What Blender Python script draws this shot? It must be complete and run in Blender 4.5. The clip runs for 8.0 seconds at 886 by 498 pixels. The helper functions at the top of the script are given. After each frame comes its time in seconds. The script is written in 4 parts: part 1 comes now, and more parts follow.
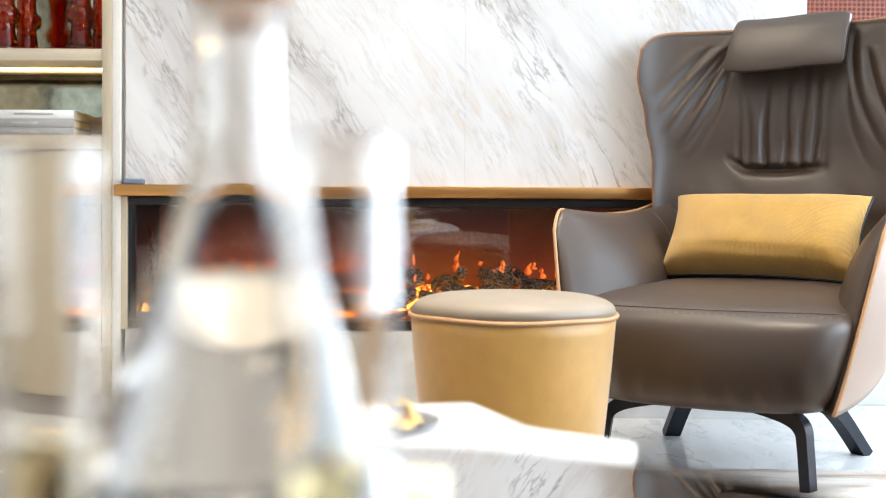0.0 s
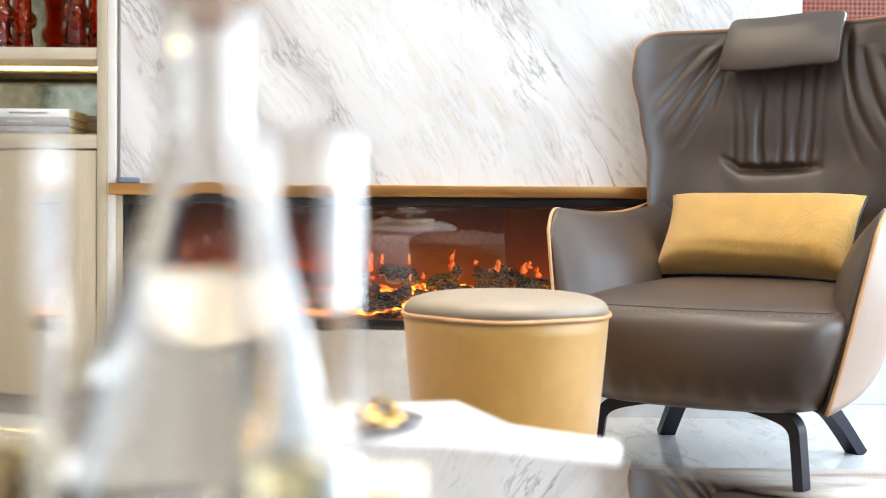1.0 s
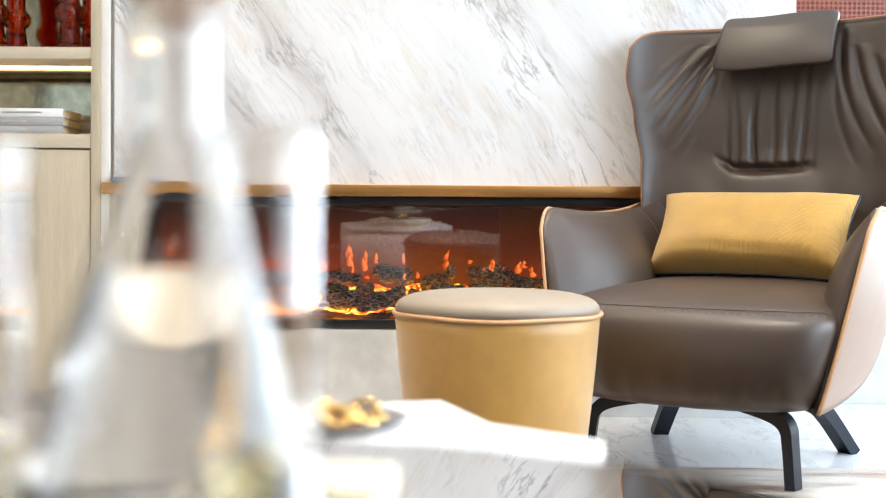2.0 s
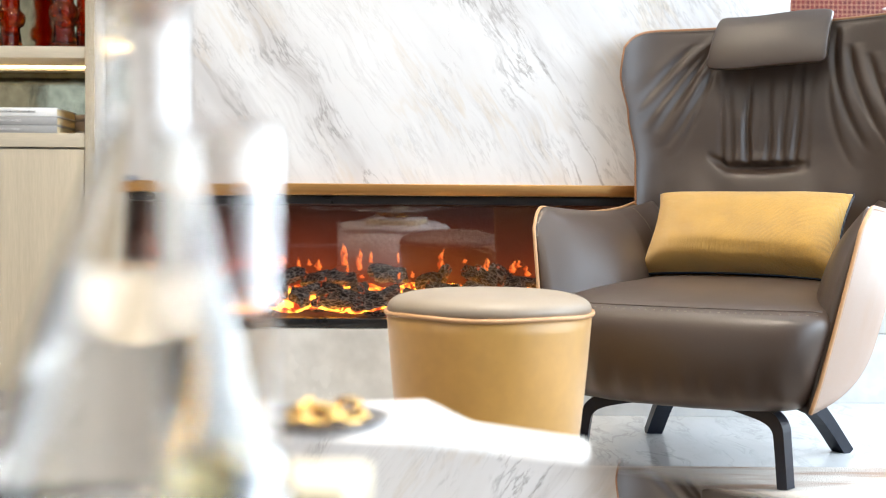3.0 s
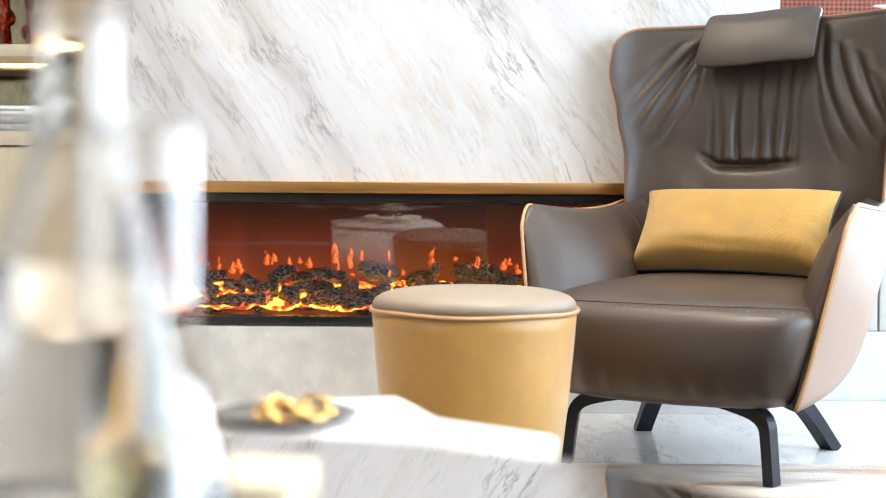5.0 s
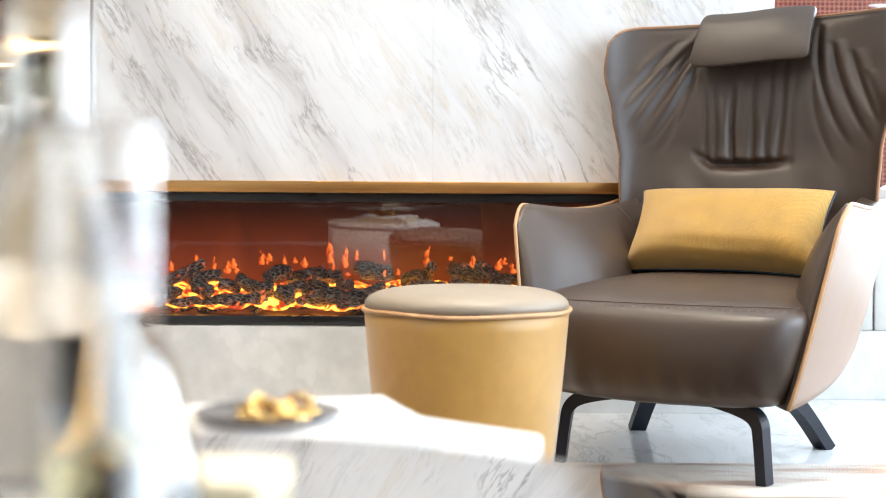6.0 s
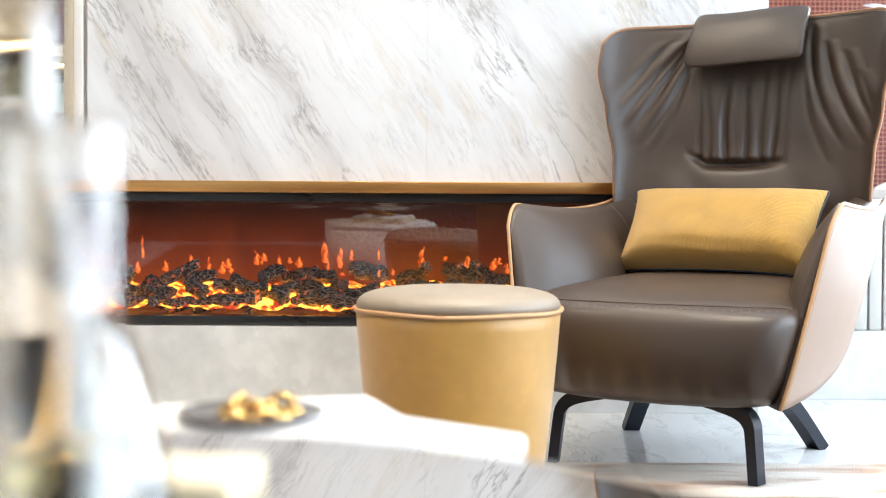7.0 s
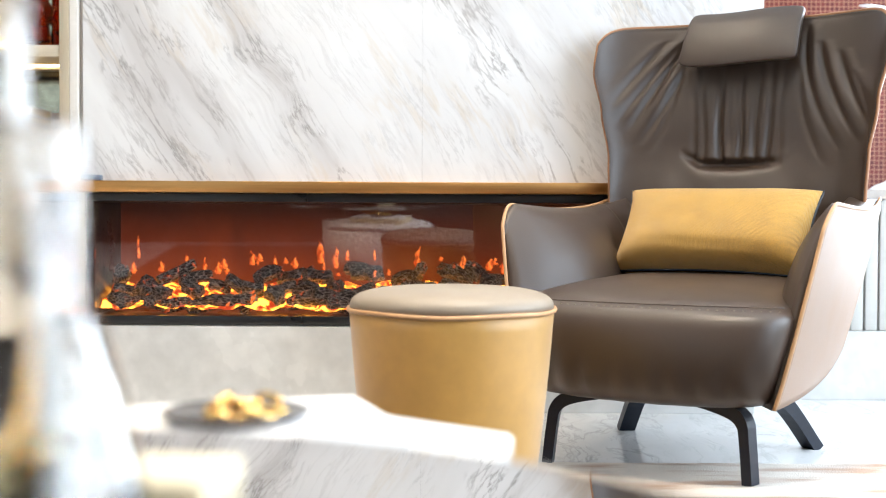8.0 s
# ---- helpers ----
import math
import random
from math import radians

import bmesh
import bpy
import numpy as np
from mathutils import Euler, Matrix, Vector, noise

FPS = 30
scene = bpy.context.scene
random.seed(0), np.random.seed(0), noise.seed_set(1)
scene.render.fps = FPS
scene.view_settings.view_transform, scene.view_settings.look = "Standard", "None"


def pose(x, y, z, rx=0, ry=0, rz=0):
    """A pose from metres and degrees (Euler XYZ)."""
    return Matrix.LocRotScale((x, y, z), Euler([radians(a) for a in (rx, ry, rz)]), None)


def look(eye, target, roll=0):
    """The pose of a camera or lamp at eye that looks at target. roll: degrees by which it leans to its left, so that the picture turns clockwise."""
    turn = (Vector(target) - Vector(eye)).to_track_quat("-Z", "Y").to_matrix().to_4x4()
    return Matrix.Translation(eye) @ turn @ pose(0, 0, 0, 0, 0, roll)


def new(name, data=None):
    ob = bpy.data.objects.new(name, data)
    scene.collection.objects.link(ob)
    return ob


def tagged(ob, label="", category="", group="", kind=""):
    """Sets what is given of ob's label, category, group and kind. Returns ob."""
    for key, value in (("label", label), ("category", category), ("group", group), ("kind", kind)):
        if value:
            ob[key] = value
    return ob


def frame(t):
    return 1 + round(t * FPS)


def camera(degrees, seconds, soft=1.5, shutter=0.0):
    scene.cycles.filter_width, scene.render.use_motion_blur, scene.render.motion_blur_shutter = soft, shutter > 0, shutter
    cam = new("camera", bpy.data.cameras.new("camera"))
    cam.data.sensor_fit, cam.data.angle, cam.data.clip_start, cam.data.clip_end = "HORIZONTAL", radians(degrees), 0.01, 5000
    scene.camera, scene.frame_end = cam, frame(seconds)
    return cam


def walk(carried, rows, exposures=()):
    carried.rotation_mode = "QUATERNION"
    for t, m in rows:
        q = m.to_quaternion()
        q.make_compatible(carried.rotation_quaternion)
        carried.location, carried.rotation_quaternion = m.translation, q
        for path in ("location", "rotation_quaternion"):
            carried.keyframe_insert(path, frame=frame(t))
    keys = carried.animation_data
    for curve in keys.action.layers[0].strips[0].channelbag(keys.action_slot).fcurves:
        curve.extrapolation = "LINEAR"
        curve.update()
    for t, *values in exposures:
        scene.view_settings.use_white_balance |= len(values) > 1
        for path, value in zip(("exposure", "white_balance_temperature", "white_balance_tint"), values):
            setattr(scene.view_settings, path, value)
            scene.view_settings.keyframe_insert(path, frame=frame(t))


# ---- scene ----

# ---- camera ----
cam = camera(41.4, 8.0, soft=0.9)
cam.data.dof.use_dof = True
cam.data.dof.focus_distance = 2.85
cam.data.dof.aperture_fstop = 2.8
PATH = (
    (0, (-0.119, 0.035, 0.5745), (-0.1225, 2.035, 0.5305), 0.42),
    (0.5, (-0.1125, 0.035, 0.574), (-0.116, 2.035, 0.530), 0.44),
    (1, (-0.1045, 0.036, 0.5737), (-0.108, 2.036, 0.5285), 0.45),
    (1.5, (-0.0965, 0.036, 0.5735), (-0.0993, 2.036, 0.528), 0.45),
    (3, (-0.073, 0.036, 0.5725), (-0.0745, 2.036, 0.526), 0.43),
    (3.5, (-0.065, 0.036, 0.5725), (-0.0663, 2.036, 0.525), 0.42),
    (4, (-0.0575, 0.036, 0.572), (-0.0592, 2.036, 0.524), 0.4),
    (4.5, (-0.0497, 0.0355, 0.572), (-0.0517, 2.0355, 0.523), 0.38),
    (6, (-0.0265, 0.035, 0.571), (-0.0288, 2.035, 0.521), 0.34),
    (6.5, (-0.0187, 0.035, 0.571), (-0.0203, 2.035, 0.521), 0.33),
    (7, (-0.0107, 0.0345, 0.5707), (-0.0122, 2.0345, 0.521), 0.32),
    (7.5, (-0.0028, 0.034, 0.5703), (-0.0045, 2.034, 0.521), 0.3),
    (8, (0.003, 0.0335, 0.570), (0.0012, 2.0335, 0.5213), 0.3),
)
walk(cam, [(t, look(e, a, r)) for t, e, a, r in PATH], exposures=[(0, 0.14), (8, 0.14)])

# ---- world and light ----
world = bpy.data.worlds.new("world")
scene.world = world
world.use_nodes = True
wn = world.node_tree.nodes
sky = wn.new("ShaderNodeTexSky")
sky.sky_type, sky.sun_disc = "NISHITA", False
sky.sun_elevation, sky.sun_rotation = radians(38), radians(80)
world.node_tree.links.new(sky.outputs[0], wn["Background"].inputs[0])
wn["Background"].inputs[1].default_value = 0.1


def area(name, m, sx, sy, watts, colour, spread=180):
    lamp = bpy.data.lights.new(name, "AREA")
    lamp.shape, lamp.size, lamp.size_y = "RECTANGLE", sx, sy
    lamp.energy, lamp.color, lamp.spread = watts, colour, radians(spread)
    ob = new(name, lamp)
    ob.matrix_world = m
    return ob


DAY, WARM = (0.71, 0.85, 1.0), (1.0, 0.88, 0.72)
# daylight in the tall windows of the side walls and the window past the niche
area("daylight_east", look((3.05, 1.0, 1.4), (0, 1.0, 1.4)), 4.2, 2.3, 225, DAY)
area("daylight_north", look((2.38, 4.20, 1.35), (2.38, 0, 1.35)), 1.15, 2.3, 125, DAY)
area("daylight_west", look((-2.36, 0.0, 1.45), (0, 0.0, 1.45)), 1.9, 2.0, 15, DAY)
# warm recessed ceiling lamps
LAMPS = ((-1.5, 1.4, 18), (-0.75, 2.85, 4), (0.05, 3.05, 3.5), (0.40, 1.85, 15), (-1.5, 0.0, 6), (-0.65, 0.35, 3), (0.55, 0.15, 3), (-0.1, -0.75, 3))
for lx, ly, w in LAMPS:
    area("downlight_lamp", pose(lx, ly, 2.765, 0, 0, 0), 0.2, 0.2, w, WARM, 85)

# ---- materials ----


def mat(name, colour, rough=0.5, metal=0.0, vary=0.12, scale=6.0, fine=60.0, bump=0.15, coat=0.0, spec=0.5,
        dist=0.002, stretch=(1, 1, 1), rand=0.0, rough_vary=0.1):
    """A surface with colour that varies at two scales, uneven gloss and fine relief."""
    m = bpy.data.materials.new(name)
    m.use_nodes = True
    n, l = m.node_tree.nodes, m.node_tree.links
    b = n["Principled BSDF"]
    tc, mp = n.new("ShaderNodeTexCoord"), n.new("ShaderNodeMapping")
    mp.inputs["Scale"].default_value = stretch
    l.new(tc.outputs["Object"], mp.inputs[0])
    big, small = n.new("ShaderNodeTexNoise"), n.new("ShaderNodeTexNoise")
    for t, s in ((big, scale), (small, fine)):
        t.inputs["Scale"].default_value, t.inputs["Detail"].default_value = s, 5
        l.new(mp.outputs[0], t.inputs["Vector"])
    add = n.new("ShaderNodeMath")
    add.operation = "ADD"
    l.new(big.outputs[0], add.inputs[0]), l.new(small.outputs[0], add.inputs[1])
    ramp = n.new("ShaderNodeMapRange")
    ramp.inputs["From Min"].default_value, ramp.inputs["From Max"].default_value = 0.7, 1.3
    ramp.inputs["To Min"].default_value, ramp.inputs["To Max"].default_value = 1 - vary, 1 + vary
    l.new(add.outputs[0], ramp.inputs[0])
    mul = n.new("ShaderNodeVectorMath")
    mul.operation = "SCALE"
    mul.inputs[0].default_value = colour
    l.new(ramp.outputs[0], mul.inputs["Scale"])
    out = mul.outputs[0]
    if rand:
        oi, mr, sc = n.new("ShaderNodeObjectInfo"), n.new("ShaderNodeMapRange"), n.new("ShaderNodeVectorMath")
        mr.inputs["To Min"].default_value, mr.inputs["To Max"].default_value = 1 - rand, 1 + rand
        l.new(oi.outputs["Random"], mr.inputs[0])
        sc.operation = "SCALE"
        l.new(out, sc.inputs[0]), l.new(mr.outputs[0], sc.inputs["Scale"])
        out = sc.outputs[0]
    l.new(out, b.inputs["Base Color"])
    rr = n.new("ShaderNodeMapRange")
    rr.inputs["To Min"].default_value, rr.inputs["To Max"].default_value = max(0, rough - rough_vary), min(1, rough + rough_vary)
    l.new(big.outputs[0], rr.inputs[0]), l.new(rr.outputs[0], b.inputs["Roughness"])
    b.inputs["Metallic"].default_value = metal
    b.inputs["Coat Weight"].default_value = coat
    b.inputs["Specular IOR Level"].default_value = spec
    if bump:
        bp = n.new("ShaderNodeBump")
        bp.inputs["Strength"].default_value, bp.inputs["Distance"].default_value = bump, dist
        l.new(small.outputs[0], bp.inputs["Height"]), l.new(bp.outputs[0], b.inputs["Normal"])
    return m


# where the bundles of veins run across the slabs: (place across the grain, how dense)
VEINS = ((-0.60, 0.2), (-0.44, 0.55), (-0.37, 0.25), (-0.27, 0.75), (-0.18, 0.85), (-0.08, 0.8), (-0.02, 0.25), (0.06, 0.12), (0.11, 0.7), (0.145, 1.0),
         (0.19, 0.35), (0.24, 0.10), (0.40, 0.06), (0.50, 0.32), (0.56, 0.10), (0.64, 0.45), (0.71, 0.85), (0.77, 0.6), (0.84, 0.15), (1.1, 0.3))


def marble(name, base, vein, angle, rough, strength=1.0, scale=1.0, gold=0.4, bundles=None):
    """Pale stone with long slanting veins: ridged noise drawn out along one direction, broken up by soft patches."""
    m = bpy.data.materials.new(name)
    m.use_nodes = True
    n, l = m.node_tree.nodes, m.node_tree.links
    b = n["Principled BSDF"]
    tc = n.new("ShaderNodeTexCoord")
    warp = n.new("ShaderNodeTexNoise")
    warp.inputs["Scale"].default_value, warp.inputs["Detail"].default_value = 2.6 * scale, 2
    l.new(tc.outputs["Object"], warp.inputs["Vector"])
    wv = n.new("ShaderNodeVectorMath")
    wv.operation = "MULTIPLY_ADD"
    wv.inputs[1].default_value = (0.10, 0.10, 0.10)
    centre = n.new("ShaderNodeVectorMath")
    centre.operation, centre.inputs[1].default_value = "ADD", (0.05, 0.05, 0.05)
    l.new(tc.outputs["Object"], centre.inputs[0])
    l.new(warp.outputs["Color"], wv.inputs[0]), l.new(centre.outputs[0], wv.inputs[2])
    turn = n.new("ShaderNodeMapping")
    turn.inputs["Rotation"].default_value = (0, radians(angle), 0)
    l.new(wv.outputs[0], turn.inputs[0])

    def ridge(sx, sz, width, detail, off):
        sc, no = n.new("ShaderNodeMapping"), n.new("ShaderNodeTexNoise")
        sc.inputs["Scale"].default_value, sc.inputs["Location"].default_value = (sx * scale, 2, sz * scale), (off, off, off)
        l.new(turn.outputs[0], sc.inputs[0])
        no.inputs["Scale"].default_value, no.inputs["Detail"].default_value, no.inputs["Roughness"].default_value = 1, detail, 0.62
        l.new(sc.outputs[0], no.inputs["Vector"])
        a, c, r = n.new("ShaderNodeMath"), n.new("ShaderNodeMath"), n.new("ShaderNodeMapRange")
        a.operation, a.inputs[1].default_value = "SUBTRACT", 0.5
        c.operation = "ABSOLUTE"
        r.inputs["From Min"].default_value, r.inputs["From Max"].default_value = 0.0, width
        r.inputs["To Min"].default_value, r.inputs["To Max"].default_value = 1, 0
        l.new(no.outputs[0], a.inputs[0]), l.new(a.outputs[0], c.inputs[0]), l.new(c.outputs[0], r.inputs[0])
        return r.outputs[0]

    def patch(sx, sz, lo, hi, off):
        sc, no, r = n.new("ShaderNodeMapping"), n.new("ShaderNodeTexNoise"), n.new("ShaderNodeMapRange")
        sc.inputs["Scale"].default_value, sc.inputs["Location"].default_value = (sx * scale, 1, sz * scale), (off, off, off)
        l.new(turn.outputs[0], sc.inputs[0]), l.new(sc.outputs[0], no.inputs["Vector"])
        no.inputs["Scale"].default_value, no.inputs["Detail"].default_value = 1, 3
        r.inputs["From Min"].default_value, r.inputs["From Max"].default_value = lo, hi
        l.new(no.outputs[0], r.inputs[0])
        return r.outputs[0]

    def times(a, c):
        x = n.new("ShaderNodeMath")
        x.operation = "MULTIPLY"
        l.new(a, x.inputs[0])
        if isinstance(c, float):
            x.inputs[1].default_value = c
        else:
            l.new(c, x.inputs[1])
        return x.outputs[0]

    def mix(fac, a, colour):
        x = n.new("ShaderNodeMix")
        x.data_type = "RGBA"
        l.new(fac, x.inputs["Factor"]), l.new(a, x.inputs[6])
        x.inputs[7].default_value = (*colour, 1)
        return x.outputs[2]

    dense = None
    if bundles:
        sep, mr, cr = n.new("ShaderNodeSeparateXYZ"), n.new("ShaderNodeMapRange"), n.new("ShaderNodeValToRGB")
        rot = n.new("ShaderNodeMapping")
        rot.inputs["Rotation"].default_value = (0, radians(angle), 0)
        rot.inputs["Location"].default_value = (-0.115, 0, 0)
        l.new(wv.outputs[0], rot.inputs[0]), l.new(rot.outputs[0], sep.inputs[0])
        lo, hi = bundles[0][0], bundles[-1][0]
        mr.inputs["From Min"].default_value, mr.inputs["From Max"].default_value = lo, hi
        l.new(sep.outputs[0], mr.inputs[0]), l.new(mr.outputs[0], cr.inputs[0])
        el = cr.color_ramp.elements
        for _ in bundles[2:]:
            el.new(0.5)
        for e in el:
            e.position = 0
        for e, (c, v) in reversed(list(zip(el, bundles))):
            e.position = (c - lo) / (hi - lo)
        for e, (c, v) in zip(el, bundles):
            e.color = (*[min(1, 0.14 + v)] * 3, 1)
        dense = cr.outputs[0]
    base_rgb = n.new("ShaderNodeRGB")
    base_rgb.outputs[0].default_value = (*base, 1)
    every = lambda a: times(a, dense) if dense else a
    c = mix(times(every(patch(6.0, 1.3, 0.38, 0.62, 3.1)), 0.42 * strength), base_rgb.outputs[0], vein)
    c = mix(times(every(times(ridge(9.0, 1.0, 0.05, 8, 0.4), patch(7.0, 3.2, 0.44, 0.60, 7.7))), 0.45 * strength), c, vein)
    c = mix(times(every(times(ridge(20.0, 2.4, 0.030, 8, 5.2), patch(6.0, 3.0, 0.46, 0.62, 1.3))), 0.70 * strength), c, tuple(v * 0.66 for v in vein))
    c = mix(times(times(ridge(5.0, 0.8, 0.03, 6, 9.4), patch(2.5, 1.6, 0.5, 0.66, 4.4)), gold * strength), c, (0.62, 0.50, 0.34))
    c = mix(times(every(times(ridge(38.0, 6.0, 0.035, 8, 2.7), patch(11.0, 7.0, 0.47, 0.60, 6.1))), 0.62 * strength), c, tuple(v * 0.55 for v in vein))
    l.new(c, b.inputs["Base Color"])
    b.inputs["Roughness"].default_value = rough
    return m


M_WALL = marble("white_marble", (0.785, 0.78, 0.775), (0.33, 0.29, 0.27), 33, 0.16, 1.0, 1.0, 0.45, VEINS)
M_BASE = mat("grey_marble", (0.62, 0.61, 0.585), 0.25, 0, 0.12, 5, 16, 0, spec=0.4)
M_FLOOR = marble("floor_marble", (0.78, 0.775, 0.76), (0.48, 0.47, 0.45), 70, 0.10, 0.6, 1.2, 0.35)
M_LEATHER = mat("taupe_leather", (0.052, 0.032, 0.021), 0.43, 0, 0.08, 5, 420, 0.22, spec=0.62, dist=0.0012)
M_LEATHER_TOP = mat("stool_leather", (0.26, 0.212, 0.160), 0.46, 0, 0.06, 5, 420, 0.2, spec=0.5, dist=0.001)
M_TAN = mat("tan_leather", (0.55, 0.285, 0.055), 0.46, 0, 0.07, 9, 34, 0.08, spec=0.7, dist=0.001)
M_TAN.node_tree.nodes["Principled BSDF"].inputs["Sheen Weight"].default_value = 0.45
M_SHELL = mat("pale_tan_leather", (0.25, 0.15, 0.092), 0.5, 0, 0.06, 7, 300, 0.2, spec=0.35, dist=0.001)
M_PIPE = mat("copper_piping", (0.33, 0.15, 0.065), 0.45, 0, 0.1, 20, 300, 0.1)
M_PIPE_L = mat("pale_piping", (0.48, 0.27, 0.13), 0.45, 0, 0.1, 20, 300, 0.1)
M_DARK = mat("blue_black_metal", (0.005, 0.008, 0.018), 0.36, 0.0, 0.2, 12, 150, 0.04, spec=0.35)
M_BRONZE = mat("brushed_brass", (0.62, 0.33, 0.115), 0.33, 1.0, 0.14, 3, 40, 0.1, stretch=(0.3, 4, 40), dist=0.0004)
M_BLACK = mat("black_enamel", (0.008, 0.008, 0.009), 0.3, 0, 0.2, 8, 90, 0.05)
M_WOOD = mat("pale_oak_veneer", (0.52, 0.44, 0.32), 0.45, 0, 0.10, 3, 30, 0.12, stretch=(14, 14, 0.7), dist=0.0006)
M_WOOD_H = mat("pale_oak_board", (0.54, 0.46, 0.34), 0.45, 0, 0.09, 3, 30, 0.12, stretch=(0.7, 14, 14), dist=0.0006)
M_SLAT = mat("grey_lacquer", (0.50, 0.485, 0.45), 0.4, 0, 0.05, 4, 60, 0.05, rand=0.04)
M_TAUPE = mat("taupe_lacquer", (0.40, 0.35, 0.31), 0.4, 0, 0.06, 4, 60, 0.05)
M_PLASTER = mat("white_plaster", (0.80, 0.79, 0.77), 0.8, 0, 0.04, 2, 90, 0.15)
M_TAUPE_WALL = mat("low_bounce_taupe", (0.36, 0.33, 0.30), 0.8, 0, 0.05, 2, 90, 0.15)
M_REAR_DARK = mat("rear_wall_dark", (0.060, 0.036, 0.026), 0.5, 0, 0.25, 2, 20, 0.1, stretch=(8, 8, 0.6))
M_CREAM = mat("cream_lacquer", (0.78, 0.75, 0.70), 0.35, 0, 0.04, 4, 60, 0.05)
M_LINEN = mat("cream_linen", (0.72, 0.64, 0.46), 0.9, 0, 0.08, 12, 260, 0.5)
M_THREAD = mat("pale_thread", (0.30, 0.25, 0.21), 0.7, 0, 0.1, 40, 200, 0.1)
M_PAPER = mat("book_pages", (0.78, 0.66, 0.42), 0.8, 0, 0.1, 8, 60, 0.3, stretch=(1, 1, 60))
M_WHITE = mat("white_cover", (0.80, 0.79, 0.77), 0.5, 0, 0.04, 8, 90, 0.05)
M_GREY = mat("grey_cover", (0.36, 0.35, 0.34), 0.5, 0, 0.06, 8, 90, 0.05)
M_INK = mat("printed_ink", (0.05, 0.05, 0.05), 0.6, 0, 0.1, 8, 90, 0)
M_INK_W = mat("pale_ink", (0.7, 0.7, 0.7), 0.6, 0, 0.1, 8, 90, 0)
M_GOLD = mat("polished_gold", (0.80, 0.52, 0.19), 0.10, 1.0, 0.06, 20, 90, 0.05)
M_DISH = mat("smoked_bronze", (0.22, 0.20, 0.19), 0.16, 0.9, 0.1, 20, 90, 0.05)
M_STATUE = mat("white_ceramic", (0.80, 0.79, 0.77), 0.3, 0, 0.04, 12, 90, 0.1)
M_REMOTE = mat("slate_plastic", (0.16, 0.20, 0.27), 0.45, 0, 0.08, 30, 200, 0.1)
M_CORK = mat("amber_wood", (0.50, 0.20, 0.05), 0.4, 0, 0.25, 30, 120, 0.2)
M_TABLE = mat("mirror_polished_table", (0.62, 0.60, 0.585), 0.012, 1.0, 0.02, 4, 50, 0.0, rough_vary=0.004)


def glass(name, colour, ior=1.45, rough=0.0):
    m = bpy.data.materials.new(name)
    m.use_nodes = True
    b = m.node_tree.nodes["Principled BSDF"]
    b.inputs["Base Color"].default_value = (*colour, 1)
    b.inputs["Transmission Weight"].default_value, b.inputs["IOR"].default_value = 1, ior
    b.inputs["Roughness"].default_value = rough
    return m


M_GLASS = glass("clear_glass", (0.95, 0.935, 0.91))
M_AMBER = glass("amber_glass", (0.76, 0.15, 0.016), 1.5, 0.02)
M_WATER = glass("clear_spirit", (0.955, 0.94, 0.91), 1.34)
M_LIQUID = glass("golden_spirit", (0.94, 0.80, 0.48), 1.34)


def pane_material(name, ior, tint):
    """Thin sheet glass: clear, with the gloss that glass has at each angle."""
    m = bpy.data.materials.new(name)
    m.use_nodes = True
    n, l = m.node_tree.nodes, m.node_tree.links
    n.remove(n["Principled BSDF"])
    fr, tr, gl, mx = (n.new("ShaderNode" + k) for k in ("Fresnel", "BsdfTransparent", "BsdfGlossy", "MixShader"))
    fr.inputs["IOR"].default_value = ior
    tr.inputs[0].default_value = (*tint, 1)
    gl.inputs["Roughness"].default_value = 0.0
    l.new(fr.outputs[0], mx.inputs[0]), l.new(tr.outputs[0], mx.inputs[1]), l.new(gl.outputs[0], mx.inputs[2])
    l.new(mx.outputs[0], n["Material Output"].inputs[0])
    return m


M_PANE = pane_material("fire_glass", 1.75, (0.92, 0.9, 0.9))
M_WINDOW = pane_material("window_glass", 1.45, (1, 1, 1))


def mirror_material():
    m = mat("antique_mirror", (0.36, 0.34, 0.235), 0.09, 1.0, 0.30, 5, 30, 0.06, dist=0.003, rough_vary=0.08)
    return m


M_MIRROR = mirror_material()


def glow(name, colour, strength):
    m = bpy.data.materials.new(name)
    m.use_nodes = True
    b = m.node_tree.nodes["Principled BSDF"]
    b.inputs["Base Color"].default_value = (*colour, 1)
    b.inputs["Emission Color"].default_value, b.inputs["Emission Strength"].default_value = (*colour, 1), strength
    return m


M_LED = glow("led_strip", (1.0, 0.74, 0.33), 18)
M_BULB = glow("downlight_glow", (1.0, 0.82, 0.58), 70)


